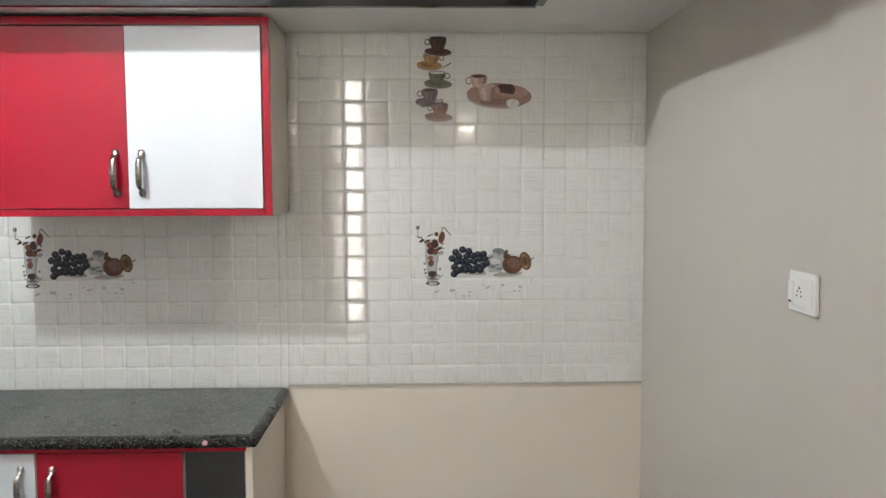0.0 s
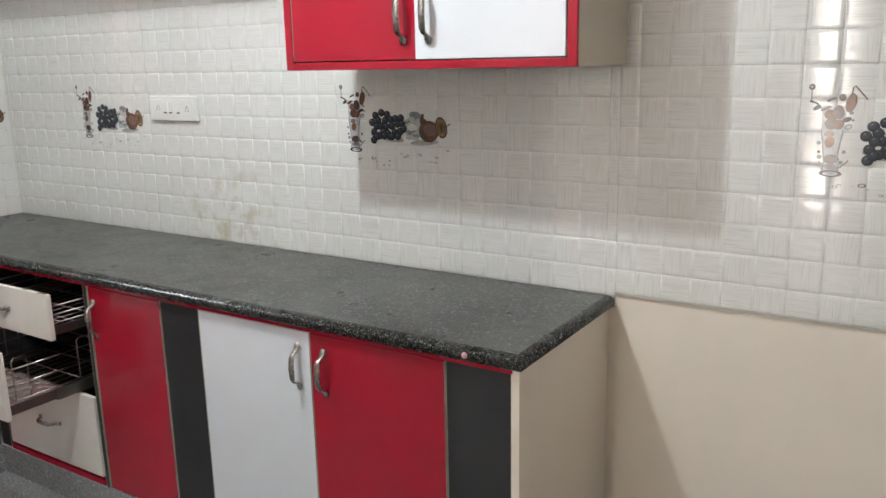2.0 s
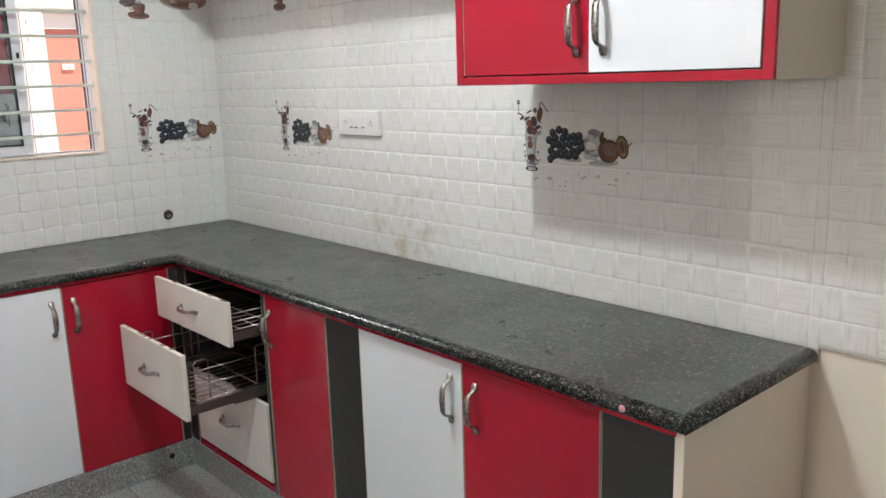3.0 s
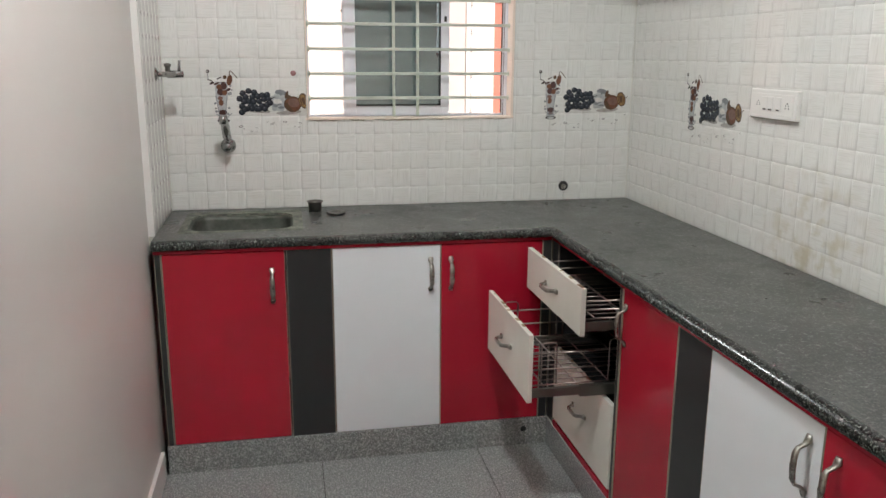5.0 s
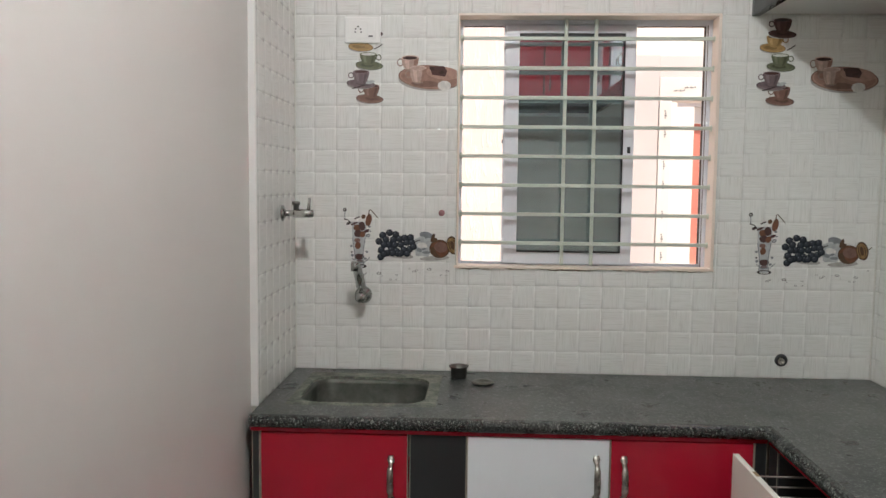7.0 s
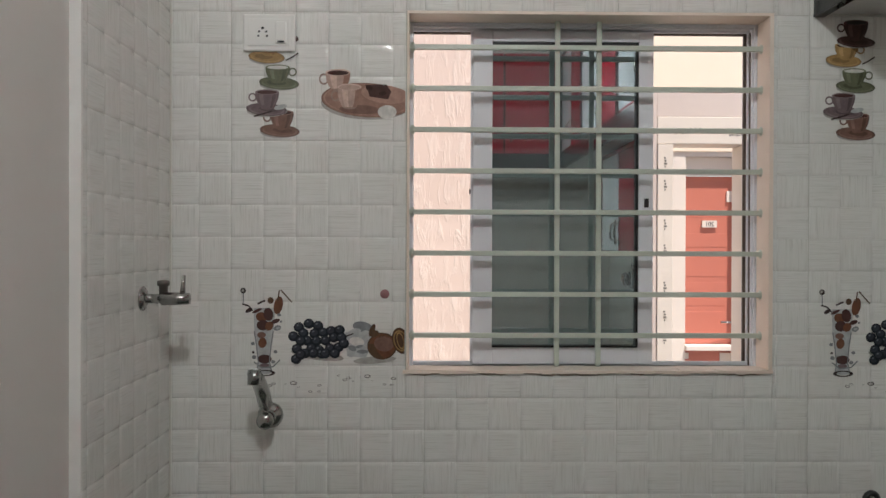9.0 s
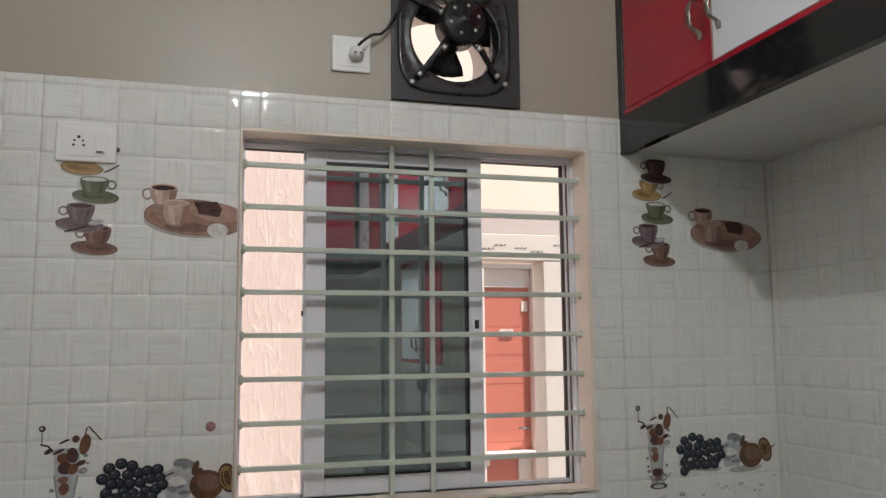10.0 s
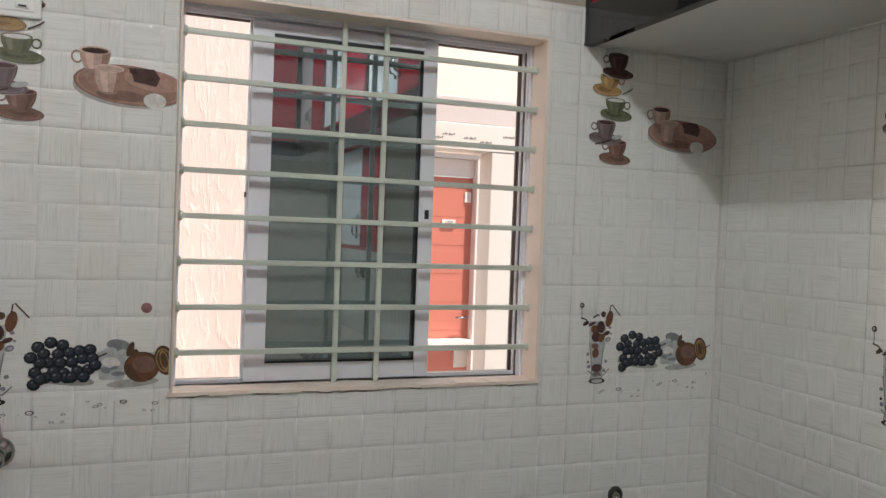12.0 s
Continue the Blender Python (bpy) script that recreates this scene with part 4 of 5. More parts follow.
structure("plinth", [((WX, SY, FLOOR - 0.01), (FW + 0.004, AY, 0.134)), ((FW + 0.004, FA - 0.004, FLOOR - 0.01), (-0.158, AY, 0.134))], "floor", "speckled grey stone plinth under the cabinets", bevel=0.003)
ph = bmesh.new()
lathe(ph, [(0.0, 0.001), (0.010, 0.001), (0.012, 0.0)], (FW + 0.004, 2.91, 0.09), "X", 12)
part("plinth_hole", ph, "hole", bpy.data.objects["plinth"], "small pipe hole in the plinth")


# upper cabinet
def upper():
    f = FRAME["A"]
    u0, u1, v0, v1, face = -0.964, -0.107, 1.503, 2.094, -3.221
    t = thing("wall_cabinet", (-0.52, 3.38, v0), "red-framed wall cabinet with one red and one white door", "kitchen cabinet")
    back = -AY + 0.001
    for name, a, b in (("side_panel", (u0, v0), (u0 + 0.016, v1)), ("side_panel", (u1 - 0.016, v0), (u1, v1)), ("bottom_panel", (u0 + 0.0163, v0), (u1 - 0.0163, v0 + 0.016)), ("top_panel", (u0 + 0.0163, v1 - 0.016), (u1 - 0.0163, v1))):
        part(name, boxes(((*a, back), (*b, face - 0.012)), bevel=0.0008), "creamgloss", t, "cream glossy panel", frame_m=f)
    part("back_panel", boxes(((u0 + 0.0163, v0 + 0.0163, back), (u1 - 0.0163, v1 - 0.0163, back + 0.006))), "creamgloss", t, frame_m=f)
    part("frame", boxes(((u0, v0, face - 0.011), (u0 + 0.024, v1, face + 0.002)), ((u1 - 0.022, v0, face - 0.011), (u1, v1, face + 0.002)),
                        ((u0 + 0.024, v0, face - 0.011), (u1 - 0.022, v0 + 0.020, face + 0.002)), ((u0 + 0.024, v1 - 0.024, face - 0.011), (u1 - 0.022, v1, face + 0.002)), bevel=0.001), "red", t, "red laminate face frame", frame_m=f)
    d = leaf(t, f, "door", u0 + 0.027, -0.5365, v0 + 0.023, v1 - 0.027, face - 0.0005, "red", "glossy red laminate door", 0.0105, False)
    part("edge_band", boxes(((u0 + 0.0245, v0 + 0.023, face - 0.010), (u0 + 0.0265, v1 - 0.027, face - 0.001))), "edge", d, frame_m=f)
    handle(d, f, -0.571, 1.632, face, 0.14)
    d = leaf(t, f, "door", -0.5335, u1 - 0.026, v0 + 0.023, v1 - 0.027, face + 0.004, "white", "white laminate door", 0.014, False)
    handle(d, f, -0.493, 1.632, face + 0.004, 0.14)


M["creamgloss"] = material("cream gloss laminate", (0.62, 0.55, 0.45), 0.2, build=laminate((0.66, 0.60, 0.50), 0.12, (0.5, 0.45, 0.38)))
upper()


# loft cabinets
def loft(wall, start, face, spans, back, trims):
    f = FRAME[wall]
    v0, v1 = 2.200, 2.90
    for a, b, mat, hs in spans:
        u0, u1 = a, b
        t = thing("loft_cabinet", f @ Vector(((u0 + u1) / 2, v0, face - 0.1)), f"{'red' if mat == 'red' else 'white'} laminate loft cabinet above the black trim", "kitchen cabinet", "loft cabinets")
        part("carcass", boxes(((u0, v0, back), (u0 + 0.012, v1, face - 0.016)), ((u1 - 0.012, v0, back), (u1, v1, face - 0.016)), ((u0 + 0.012, v0, back), (u1 - 0.012, v0 + 0.012, face - 0.016))), "red", t, frame_m=f)
        for z0, z1 in ((v0, v0 + 0.012), (v1 - 0.03, v1)):
            part("rail", boxes(((u0, z0, face - 0.0155), (u1, z1, face + 0.002))), "red", t, "red face rail", frame_m=f)
        d = leaf(t, f, "door", u0 + 0.003, u1 - 0.003, v0 + 0.015, v1 - 0.033, face, mat, "glossy red laminate door" if mat == "red" else "white laminate door", 0.0155)
        handle(d, f, u1 - 0.04 if hs == "r" else u0 + 0.028, v0 + 0.130, face, 0.11)
    for a, b in trims:
        t = part("loft_trim", boxes(((a, 2.098, face - 0.02), (b, 2.199, face + 0.006)), bevel=0.0015), "gloss_black", None, "glossy black board covering the loft slab edge", frame_m=f)
        tagged(t, category="trim board")


loft("A", 0, -3.098, [(-2.885, -2.502, "red", "r"), (-2.502, -2.056, "white", "l"), (-2.010, -1.53, "red", "r"), (-1.53, -1.06, "white", "l"), (-1.01, -0.55, "red", "r"), (-0.55, -0.09, "white", "l"), (-0.04, 0.30, "red", "r"), (0.30, 0.655, "white", "l")],
     -AY + 0.002, [(WX - TILE + 0.001, 0.675)])
loft("E", 0, -0.674, [(-3.07, -2.70, "red", "r"), (-2.69, -2.28, "red", "r")], -EX + 0.002, [(-3.09, -2.26)])
for a, b in ((-2.912, -2.886), (-2.055, -2.011), (-1.059, -1.011), (-0.089, -0.041)):
    t = part("loft_divider", boxes(((a, 2.2, -3.13), (b, 2.90, -3.094)), bevel=0.001), "black", None, "black upright board between the loft cabinets", frame_m=FRAME["A"])
    tagged(t, category="trim board", group="loft dividers")
structure("loft_head", [((WX - TILE, 3.105, 2.901), (0.66, AY, CEIL)), ((0.68, 2.27, 2.901), (EX, 3.10, CEIL))], "wall", "painted strip above the loft cabinets")

# small wall things
hole = bmesh.new()
lathe(hole, [(0.0, 0.0006), (0.011, 0.0008), (0.012, 0.008), (0.018, 0.009), (0.021, 0.004), (0.022, 0.0)], (WX, 3.236, 0.955), "X", 18)
outlet = tagged(part("pipe_outlet", hole, "hole", fix=False), "black pipe outlet with metal thread just above the worktop", "pipe outlet")
thread = bmesh.new()
lathe(thread, [(0.0, 0.004), (0.006, 0.004), (0.007, 0.010), (0.0105, 0.011), (0.0115, 0.002)], (WX, 3.234, 0.952), "X", 14)
part("thread", thread, "steel", outlet, "steel threaded end", fix=False)
knob = bmesh.new()
lathe(knob, [(0.0, 0.003), (0.009, 0.0025), (0.011, 0.0)], (WX, 2.079, 1.44), "X", 16)
tagged(part("wall_plug", knob, "dull"), "small reddish plug in a tile beside the window", "wall plug")
M["brownred"] = material("dusty red plastic", (0.30, 0.14, 0.14), 0.6)
bpy.data.objects["wall_plug"].data.materials[0] = M["brownred"]


def lamp_fitting(name, at, label):
    t = thing(name, at, label, "lamp")
    b = bmesh.new()
    if at[2] < CEIL - 0.01:
        tube(b, [at, (at[0], at[1], CEIL)], 0.006, 8)
    lathe(b, [(0.0, 0.0), (0.045, 0.0), (0.045, -0.012), (0.022, -0.02), (0.020, -0.055), (0.0, -0.055)], at, "Z", 20)
    part("holder", b, "plastic", t)
    return t


kl = lamp_fitting("ceiling_lamp", (BULB[0], BULB[1], CEIL), "white batten holder with a lit bulb on the ceiling")
lamp_fitting("hall_lamp_holder", (0.8, -2.45, 2.30), "white lamp holder hanging in the hall")

# ---- floor stones ----
def floor_stones():
    cache = {}
    xs = [-2.335 + 0.61 * k for k in range(7)]
    ys = [2.722 - 0.598 * k for k in range(-1, 10)]
    floor = bpy.data.objects["floor"]
    for i, x in enumerate(xs):
        for j, y in enumerate(ys):
            x0, x1, y0, y1 = x, min(x + 0.607, EX - 0.001), y - 0.595, min(y, AY)
            if x1 - x0 < 0.05 or y1 - y0 < 0.05 or x0 > EX:
                continue
            key = (round(x1 - x0, 3), round(y1 - y0, 3))
            if key not in cache:
                bm = boxes(((-key[0] / 2, -key[1] / 2, 0), (key[0] / 2, key[1] / 2, 0.0115)), bevel=0.0012)
                me = bpy.data.meshes.new("floor_stone")
                bm.to_mesh(me)
                bm.free()
                me.materials.append(M["floor"])
                cache[key] = me
            ob = new("floor_stone", cache[key])
            ob.parent = floor
            ob.location = Vector(((x0 + x1) / 2, (y0 + y1) / 2, FLOOR - 0.0115)) - floor.location


floor_stones()

# ---- glazed tiles ----
CU, CV = TW / 6, TH / 4
STEPS = ((0.0, -0.0022), (0.0012, -0.00164), (0.0026, -0.00109), (0.0044, -0.00055), (0.0064, -0.00016), (0.0088, 0.0), (0.0102, 0.0))


def relief(u, v):
    """Height of the pillowed glaze at a place of one tile."""
    d = min(u % CU, CU - u % CU, v % CV, CV - v % CV)
    last = STEPS[0]
    for s in STEPS[1:]:
        if d < s[0]:
            k = (d - last[0]) / (s[0] - last[0])
            return last[1] + k * (s[1] - last[1])
        last = s
    return 0.0


def tile_mesh(u0, u1, v0, v1):
    """The part of one tile between these measures, its pillows cut where the tile is cut."""
    bm = bmesh.new()
    for i in range(6):
        for j in range(4):
            a0, a1, b0, b1 = max(u0, i * CU), min(u1, (i + 1) * CU), max(v0, j * CV), min(v1, (j + 1) * CV)
            if a1 - a0 < 0.004 or b1 - b0 < 0.004:
                continue
            rows = []
            steps = [(0.0, -0.007)] if (a0 == u0 or a1 == u1 or b0 == v0 or b1 == v1) else []
            a0, a1 = a0 + (0.0004 if a0 == u0 else 0), a1 - (0.0004 if a1 == u1 else 0)
            b0, b1 = b0 + (0.0004 if b0 == v0 else 0), b1 - (0.0004 if b1 == v1 else 0)
            room = min(a1 - a0, b1 - b0) / 2
            for s, h in steps + list(STEPS):
                s = min(s, room * 0.9 * (s / 0.0102) if room < 0.0108 else s)
                rows.append([bm.verts.new(p) for p in ((a0 + s, b0 + s, h), (a1 - s, b0 + s, h), (a1 - s, b1 - s, h), (a0 + s, b1 - s, h))])
            for r, (p, q) in enumerate(zip(rows, rows[1:])):
                for k in range(4):
                    bm.faces.new((p[k], p[(k + 1) % 4], q[(k + 1) % 4], q[k])).smooth = r >= len(steps)
            bm.faces.new(rows[-1]).smooth = True
    me = bpy.data.meshes.new("glazed_tile")
    bm.to_mesh(me)
    bm.free()
    me.materials.append(M["tile"])
    return me


TILES = {}


def lay_tiles(wall, parent, cols, v_lo, v_hi, w, holes=()):
    """Lays tiles on a wall: cols of (left edge of the whole tile, from, to); holes are openings (u0, u1, v0, v1)."""
    f = FRAME[wall]
    for left, a, b in cols:
        for r in range(5):
            base = ROW0 + TH * r
            lo, hi = max(base, v_lo), min(base + TH, v_hi)
            pieces = [(a, b, lo, hi)] if hi - lo > 0.01 else []
            for h0, h1, g0, g1 in holes:
                cut = []
                for p0, p1, q0, q1 in pieces:
                    if p1 <= h0 or p0 >= h1 or q1 <= g0 or q0 >= g1:
                        cut.append((p0, p1, q0, q1))
                        continue
                    if p0 < h0:
                        cut.append((p0, h0, q0, q1))
                    if p1 > h1:
                        cut.append((h1, p1, q0, q1))
                    m0, m1 = max(p0, h0), min(p1, h1)
                    if q0 < g0:
                        cut.append((m0, m1, q0, g0))
                    if q1 > g1:
                        cut.append((m0, m1, g1, q1))
                pieces = cut
            for p0, p1, q0, q1 in pieces:
                if p1 - p0 < 0.006 or q1 - q0 < 0.006:
                    continue
                key = tuple(round(k, 4) for k in (p0 - left, p1 - left, q0 - base, q1 - base))
                if key not in TILES:
                    TILES[key] = tile_mesh(*key)
                ob = new("glazed_tile", TILES[key])
                ob.parent = parent
                ob.matrix_basis = Matrix.Translation(-parent.location) @ f @ Matrix.Translation((left, base, w))


def columns(start, lo, hi, slack=0.0):
    out, left = [], start
    while left > lo:
        left -= TW
    while left < hi:
        a, b = max(left, lo), min(left + TW, hi)
        if b - a > 0.004:
            out.append((left, a + 0.0001, b - 0.0001))
        left += TW
    return out


GW, GA = 3.0835, -2.4245
backing = structure("tile_grout_west", [((wx1, SY, 0.86), (WX - 0.0022, WIN_U[0], 2.196)), ((wx1, WIN_U[1], 0.86), (WX - 0.0022, AY, 2.196)),
                                        ((wx1, WIN_U[0], 0.86), (WX - 0.0022, WIN_U[1], WIN_V[0])), ((wx1, WIN_U[0], WIN_V[1]), (WX - 0.0022, WIN_U[1], 2.196))], "grout")
lay_tiles("W", wall_west, columns(GW, SY, AY), TOP, 2.196, WX, [(WIN_U[0] - 0.002, WIN_U[1] + 0.002, WIN_V[0] - 0.006, WIN_V[1] + 0.002)])
structure("tile_grout_north", [((WX, AY + 0.0022, 0.86), (ENDX, AY + TILE + 0.001, 2.106)), ((ENDX, AY + 0.0022, 0.9005), (EX, AY + TILE + 0.001, 2.106))], "grout")
lay_tiles("A", wall_north, columns(GA, WX, ENDX + 0.0), TOP, 2.106, -AY)
lay_tiles("A", wall_north, columns(GA, ENDX, EX), 0.903, 2.106, -AY)
structure("tile_trim", [((ENDX, AY + 0.0005, 0.8975), (EX, AY + TILE, 0.9003))], "grout", "thin grout edge under the tiles")
wall_side = bpy.data.objects["wall_south"]
structure("tile_grout_south", [((WX, SY - 0.021, 0.86), (-2.425, SY - 0.0022, 2.196))], "grout")
lay_tiles("S", wall_side, columns(2.905 - TW * 5, 2.425, 2.905), TOP, 2.196, SY)
structure("tile_trim", [((-2.4248, SY - 0.021, TOP), (-2.418, SY + 0.001, 2.196))], "pale", "thin pale edge beside the side wall tiles", bevel=0.001)

structure("corner_grout", [((WX - 0.001, AY - 0.003, TOP), (WX + 0.003, AY + 0.001, 2.106))], "caulk")
structure("corner_grout", [((WX - 0.001, SY - 0.001, TOP), (WX + 0.003, SY + 0.003, 2.196))], "caulk")

# ---- pictures printed on the tiles ----
INK = {
    "grape": ((0.013, 0.017, 0.023), 0.12), "grape_light": ((0.16, 0.18, 0.21), 0.12), "grape_mid": ((0.036, 0.043, 0.056), 0.12), "brown": ((0.16, 0.065, 0.035), 0.15), "dark": ((0.045, 0.03, 0.028), 0.15),
    "nut": ((0.10, 0.055, 0.03), 0.15), "pale_grey": ((0.45, 0.46, 0.46), 0.12), "mid_grey": ((0.22, 0.23, 0.24), 0.12), "shade": ((0.40, 0.38, 0.35), 0.12),
    "cocoa": ((0.075, 0.035, 0.03), 0.12), "ochre": ((0.36, 0.22, 0.09), 0.12), "green": ((0.13, 0.14, 0.085), 0.12), "mauve": ((0.17, 0.125, 0.13), 0.12),
    "clay": ((0.20, 0.11, 0.085), 0.12), "plate": ((0.31, 0.18, 0.14), 0.12), "cup": ((0.48, 0.34, 0.285), 0.12), "tilewhite": ((0.68, 0.66, 0.62), 0.1),
}
def ink_material(name, tone, rough):
    def build(n):
        f = n.ramp(n.noise(55, 5, 0.7), [(0.35, 0.0), (0.7, 1.0)])
        n.base(n.mix(f, tuple(c * 0.8 for c in tone), tuple(min(1, c * 1.18) for c in tone)))
    return material("printed " + name, tone, rough, build=build)


for k in ("clay", "mauve", "green", "ochre", "cocoa", "cup", "plate"):
    c = INK[k][0]
    INK[k + "_light"] = (tuple(min(0.8, q * 1.3 + 0.02) for q in c), 0.12)
    INK[k + "_deep"] = (tuple(q * 0.65 for q in c), 0.12)
for k, (c, r) in INK.items():
    M["ink_" + k] = ink_material(k, c, r)
INK_NAMES = list(INK)
PX = 0.00053


class Print:
    """Draws flat shapes on the face of the tiles; places in print units to the right and down from the print's corner."""

    def __init__(self, u0, v0, tile_u, row_v):
        self.bm, self.u0, self.v0, self.tu, self.rv = bmesh.new(), u0, v0, tile_u, row_v
        self.layer = 0

    def vert(self, x, y):
        u, v = self.u0 + x * PX, self.v0 - y * PX
        return self.bm.verts.new((u, v, 0.0003 + self.layer * 0.00004))

    def face(self, verts, ink):
        f = self.bm.faces.new(verts)
        f.material_index = INK_NAMES.index(ink)
        f.smooth = True

    def disc(self, x, y, a, b, ink, turn=0.0, start=0.0, rings=None):
        rings = rings or max(2, int(max(a, b) / 16) + 1)
        n = max(10, min(40, int(max(a, b) / 2.2)))
        c, s = math.cos(radians(turn)), math.sin(radians(turn))
        loops = []
        for r in range(1, rings + 1):
            k = start + (1 - start) * r / rings
            loops.append([self.vert(x + k * (a * math.cos(t) * c - b * math.sin(t) * s), y + k * (a * math.cos(t) * s + b * math.sin(t) * c)) for t in (2 * math.pi * i / n for i in range(n))])
        if start:
            self.layer += 0
            first = [self.vert(x + start * (a * math.cos(t) * c - b * math.sin(t) * s), y + start * (a * math.cos(t) * s + b * math.sin(t) * c)) for t in (2 * math.pi * i / n for i in range(n))]
            loops.insert(0, first)
        else:
            mid = self.vert(x, y)
            for i in range(n):
                self.face((mid, loops[0][(i + 1) % n], loops[0][i]), ink)
        for p, q in zip(loops, loops[1:]):
            for i in range(n):
                j = (i + 1) % n
                self.face((p[i], p[j], q[j], q[i]), ink)
        self.layer += 1

    def ring(self, x, y, a, b, ink, turn=0.0, width=0.3):
        self.disc(x, y, a, b, ink, turn, 1 - width, 1)

    def strip(self, left, right, ink, across=4):
        """A band between two lines of places of equal number, cut finely enough to follow the relief."""
        rows = []
        for (a, b), (c, d) in zip(zip(left, left[1:]), zip(right, right[1:])):
            n = max(1, int(max(math.dist(a, b), math.dist(c, d)) / 14))
            for k in range(n):
                t = k / n
                rows.append(((a[0] + t * (b[0] - a[0]), a[1] + t * (b[1] - a[1])), (c[0] + t * (d[0] - c[0]), c[1] + t * (d[1] - c[1]))))
        rows.append((left[-1], right[-1]))
        grid = [[self.vert(p[0] + (q[0] - p[0]) * k / across, p[1] + (q[1] - p[1]) * k / across) for k in range(across + 1)] for p, q in rows]
        for p, q in zip(grid, grid[1:]):
            for k in range(across):
                self.face((p[k], q[k], q[k + 1], p[k + 1]), ink)
        self.layer += 1

    def line(self, pts, width, ink):
        left, right = [], []
        for i, p in enumerate(pts):
            a, b = pts[max(i - 1, 0)], pts[min(i + 1, len(pts) - 1)]
            L = math.dist(a, b) or 1
            nx, ny = -(b[1] - a[1]) / L * width / 2, (b[0] - a[0]) / L * width / 2
            left.append((p[0] + nx, p[1] + ny))
            right.append((p[0] - nx, p[1] - ny))
        self.strip(left, right, ink, 1)

    def done(self, name, wall, w, label, clip=None):
        self.bm.transform(Matrix.Translation((0, 0, w)))
        if clip:
            geom = self.bm.verts[:] + self.bm.edges[:] + self.bm.faces[:]
            bmesh.ops.bisect_plane(self.bm, geom=geom, plane_co=(clip, 0, 0), plane_no=(1, 0, 0), clear_outer=True)
        bmesh.ops.recalc_face_normals(self.bm, faces=[])
        ob = part(name, self.bm, ["ink_" + k for k in INK_NAMES], None, label, frame_m=FRAME[wall], fix=False)
        return tagged(ob, category="tile picture", group=name + "s")


def fruit_print(wall, u, w, tile_u, clip=None):
    p = Print(u, 1.455, tile_u, ROW0 + TH)
    r = random.Random(3)
    # tall glass of dessert
    p.strip([(62, 92), (66, 200), (84, 330), (80, 372)], [(158, 92), (152, 200), (134, 330), (142, 372)], "pale_grey", 6)
    for x, y, a, b, k, t in ((98, 132, 26, 22, "brown", 20), (128, 120, 22, 30, "cocoa", -10), (104, 168, 28, 24, "cocoa", 0), (132, 172, 18, 22, "brown", 30), (98, 212, 20, 14, "clay", 0),
                             (102, 246, 19, 24, "brown", 10), (122, 288, 12, 12, "pale_grey", 0), (112, 318, 32, 20, "cocoa", 0), (112, 346, 22, 10, "mauve", 0), (78, 104, 24, 7, "cocoa", -25), (42, 102, 18, 9, "dark", -30),
                             (138, 58, 14, 15, "nut", 0), (172, 80, 20, 40, "brown", 12), (160, 150, 20, 10, "cocoa", -20), (176, 122, 9, 7, "mid_grey", 0), (168, 180, 17, 12, "mid_grey", -20), (170, 180, 9, 6, "pale_grey", -20),
                             (60, 250, 9, 8, "mid_grey", 0), (66, 310, 10, 9, "mid_grey", 0), (160, 286, 9, 8, "mid_grey", 0), (150, 330, 10, 8, "mid_grey", 0), (184, 152, 6, 5, "mid_grey", 0), (62, 288, 6, 6, "dark", 0)):
        p.disc(x, y, a, b, k, t)
    p.line([(66, 195), (76, 260), (84, 330), (78, 376)], 5, "mid_grey")
    p.line([(150, 195), (140, 260), (134, 330), (144, 376)], 5, "mid_grey")
    p.line([(64, 330), (100, 358), (150, 352), (180, 322)], 6, "mid_grey")
    p.ring(114, 380, 46, 14, "dark", 0, 0.35)
    p.disc(114, 378, 30, 7, "pale_grey")
    p.line([(80, 74), (104, 62), (114, 60)], 8, "dark")
    p.line([(170, 60), (176, 16), (184, 12), (232, 66)], 6, "nut")
    p.disc(17, 15, 13, 13, "dark")
    p.disc(15, 14, 6, 6, "shade")
    p.line([(17, 26), (18, 72)], 5, "mid_grey")
    p.line([(12, 74), (40, 82), (60, 104)], 7, "dark")
    p.layer = 0
    # soft shade under the fruit, then the grapes
    p.disc(345, 300, 118, 22, "shade", 8)
    p.disc(600, 322, 95, 16, "shade", -4)
    spots = [(265, 177), (308, 160), (347, 173), (242, 215), (285, 205), (330, 205), (370, 200), (405, 195), (443, 187), (300, 235), (340, 240), (380, 235), (420, 225), (450, 222), (318, 268), (352, 275), (402, 268), (440, 262), (362, 296), (425, 294), (270, 238), (462, 250), (328, 292), (382, 292), (255, 270), (290, 290), (250, 315), (272, 300)]
    for x, y in spots:
        x, y = x + r.uniform(-3, 3), y + r.uniform(-3, 3)
        p.disc(x, y, 24, 23, "grape")
        p.disc(x - 2, y - 4, 17, 15, "grape_mid", -20)
        p.disc(x - 6, y - 9, 5.5, 3.2, "grape_light", -30)
    # crystal lumps
    p.layer = 4
    p.strip([(468, 200), (470, 250), (478, 305)], [(600, 160), (592, 250), (560, 312)], "pale_grey", 6)
    for x, y, a, b, k, t in ((545, 175, 44, 24, "mid_grey", 10), (510, 200, 30, 18, "pale_grey", -20), (560, 215, 26, 26, "pale_grey", 0), (500, 270, 20, 12, "mid_grey", 20), (545, 285, 26, 9, "mid_grey", 0), (520, 240, 34, 20, "tilewhite", 10), (588, 190, 12, 30, "nut", 20), (495, 300, 16, 10, "pale_grey", 0), (530, 262, 18, 7, "mid_grey", -15)):
        p.disc(x, y, a, b, k, t)
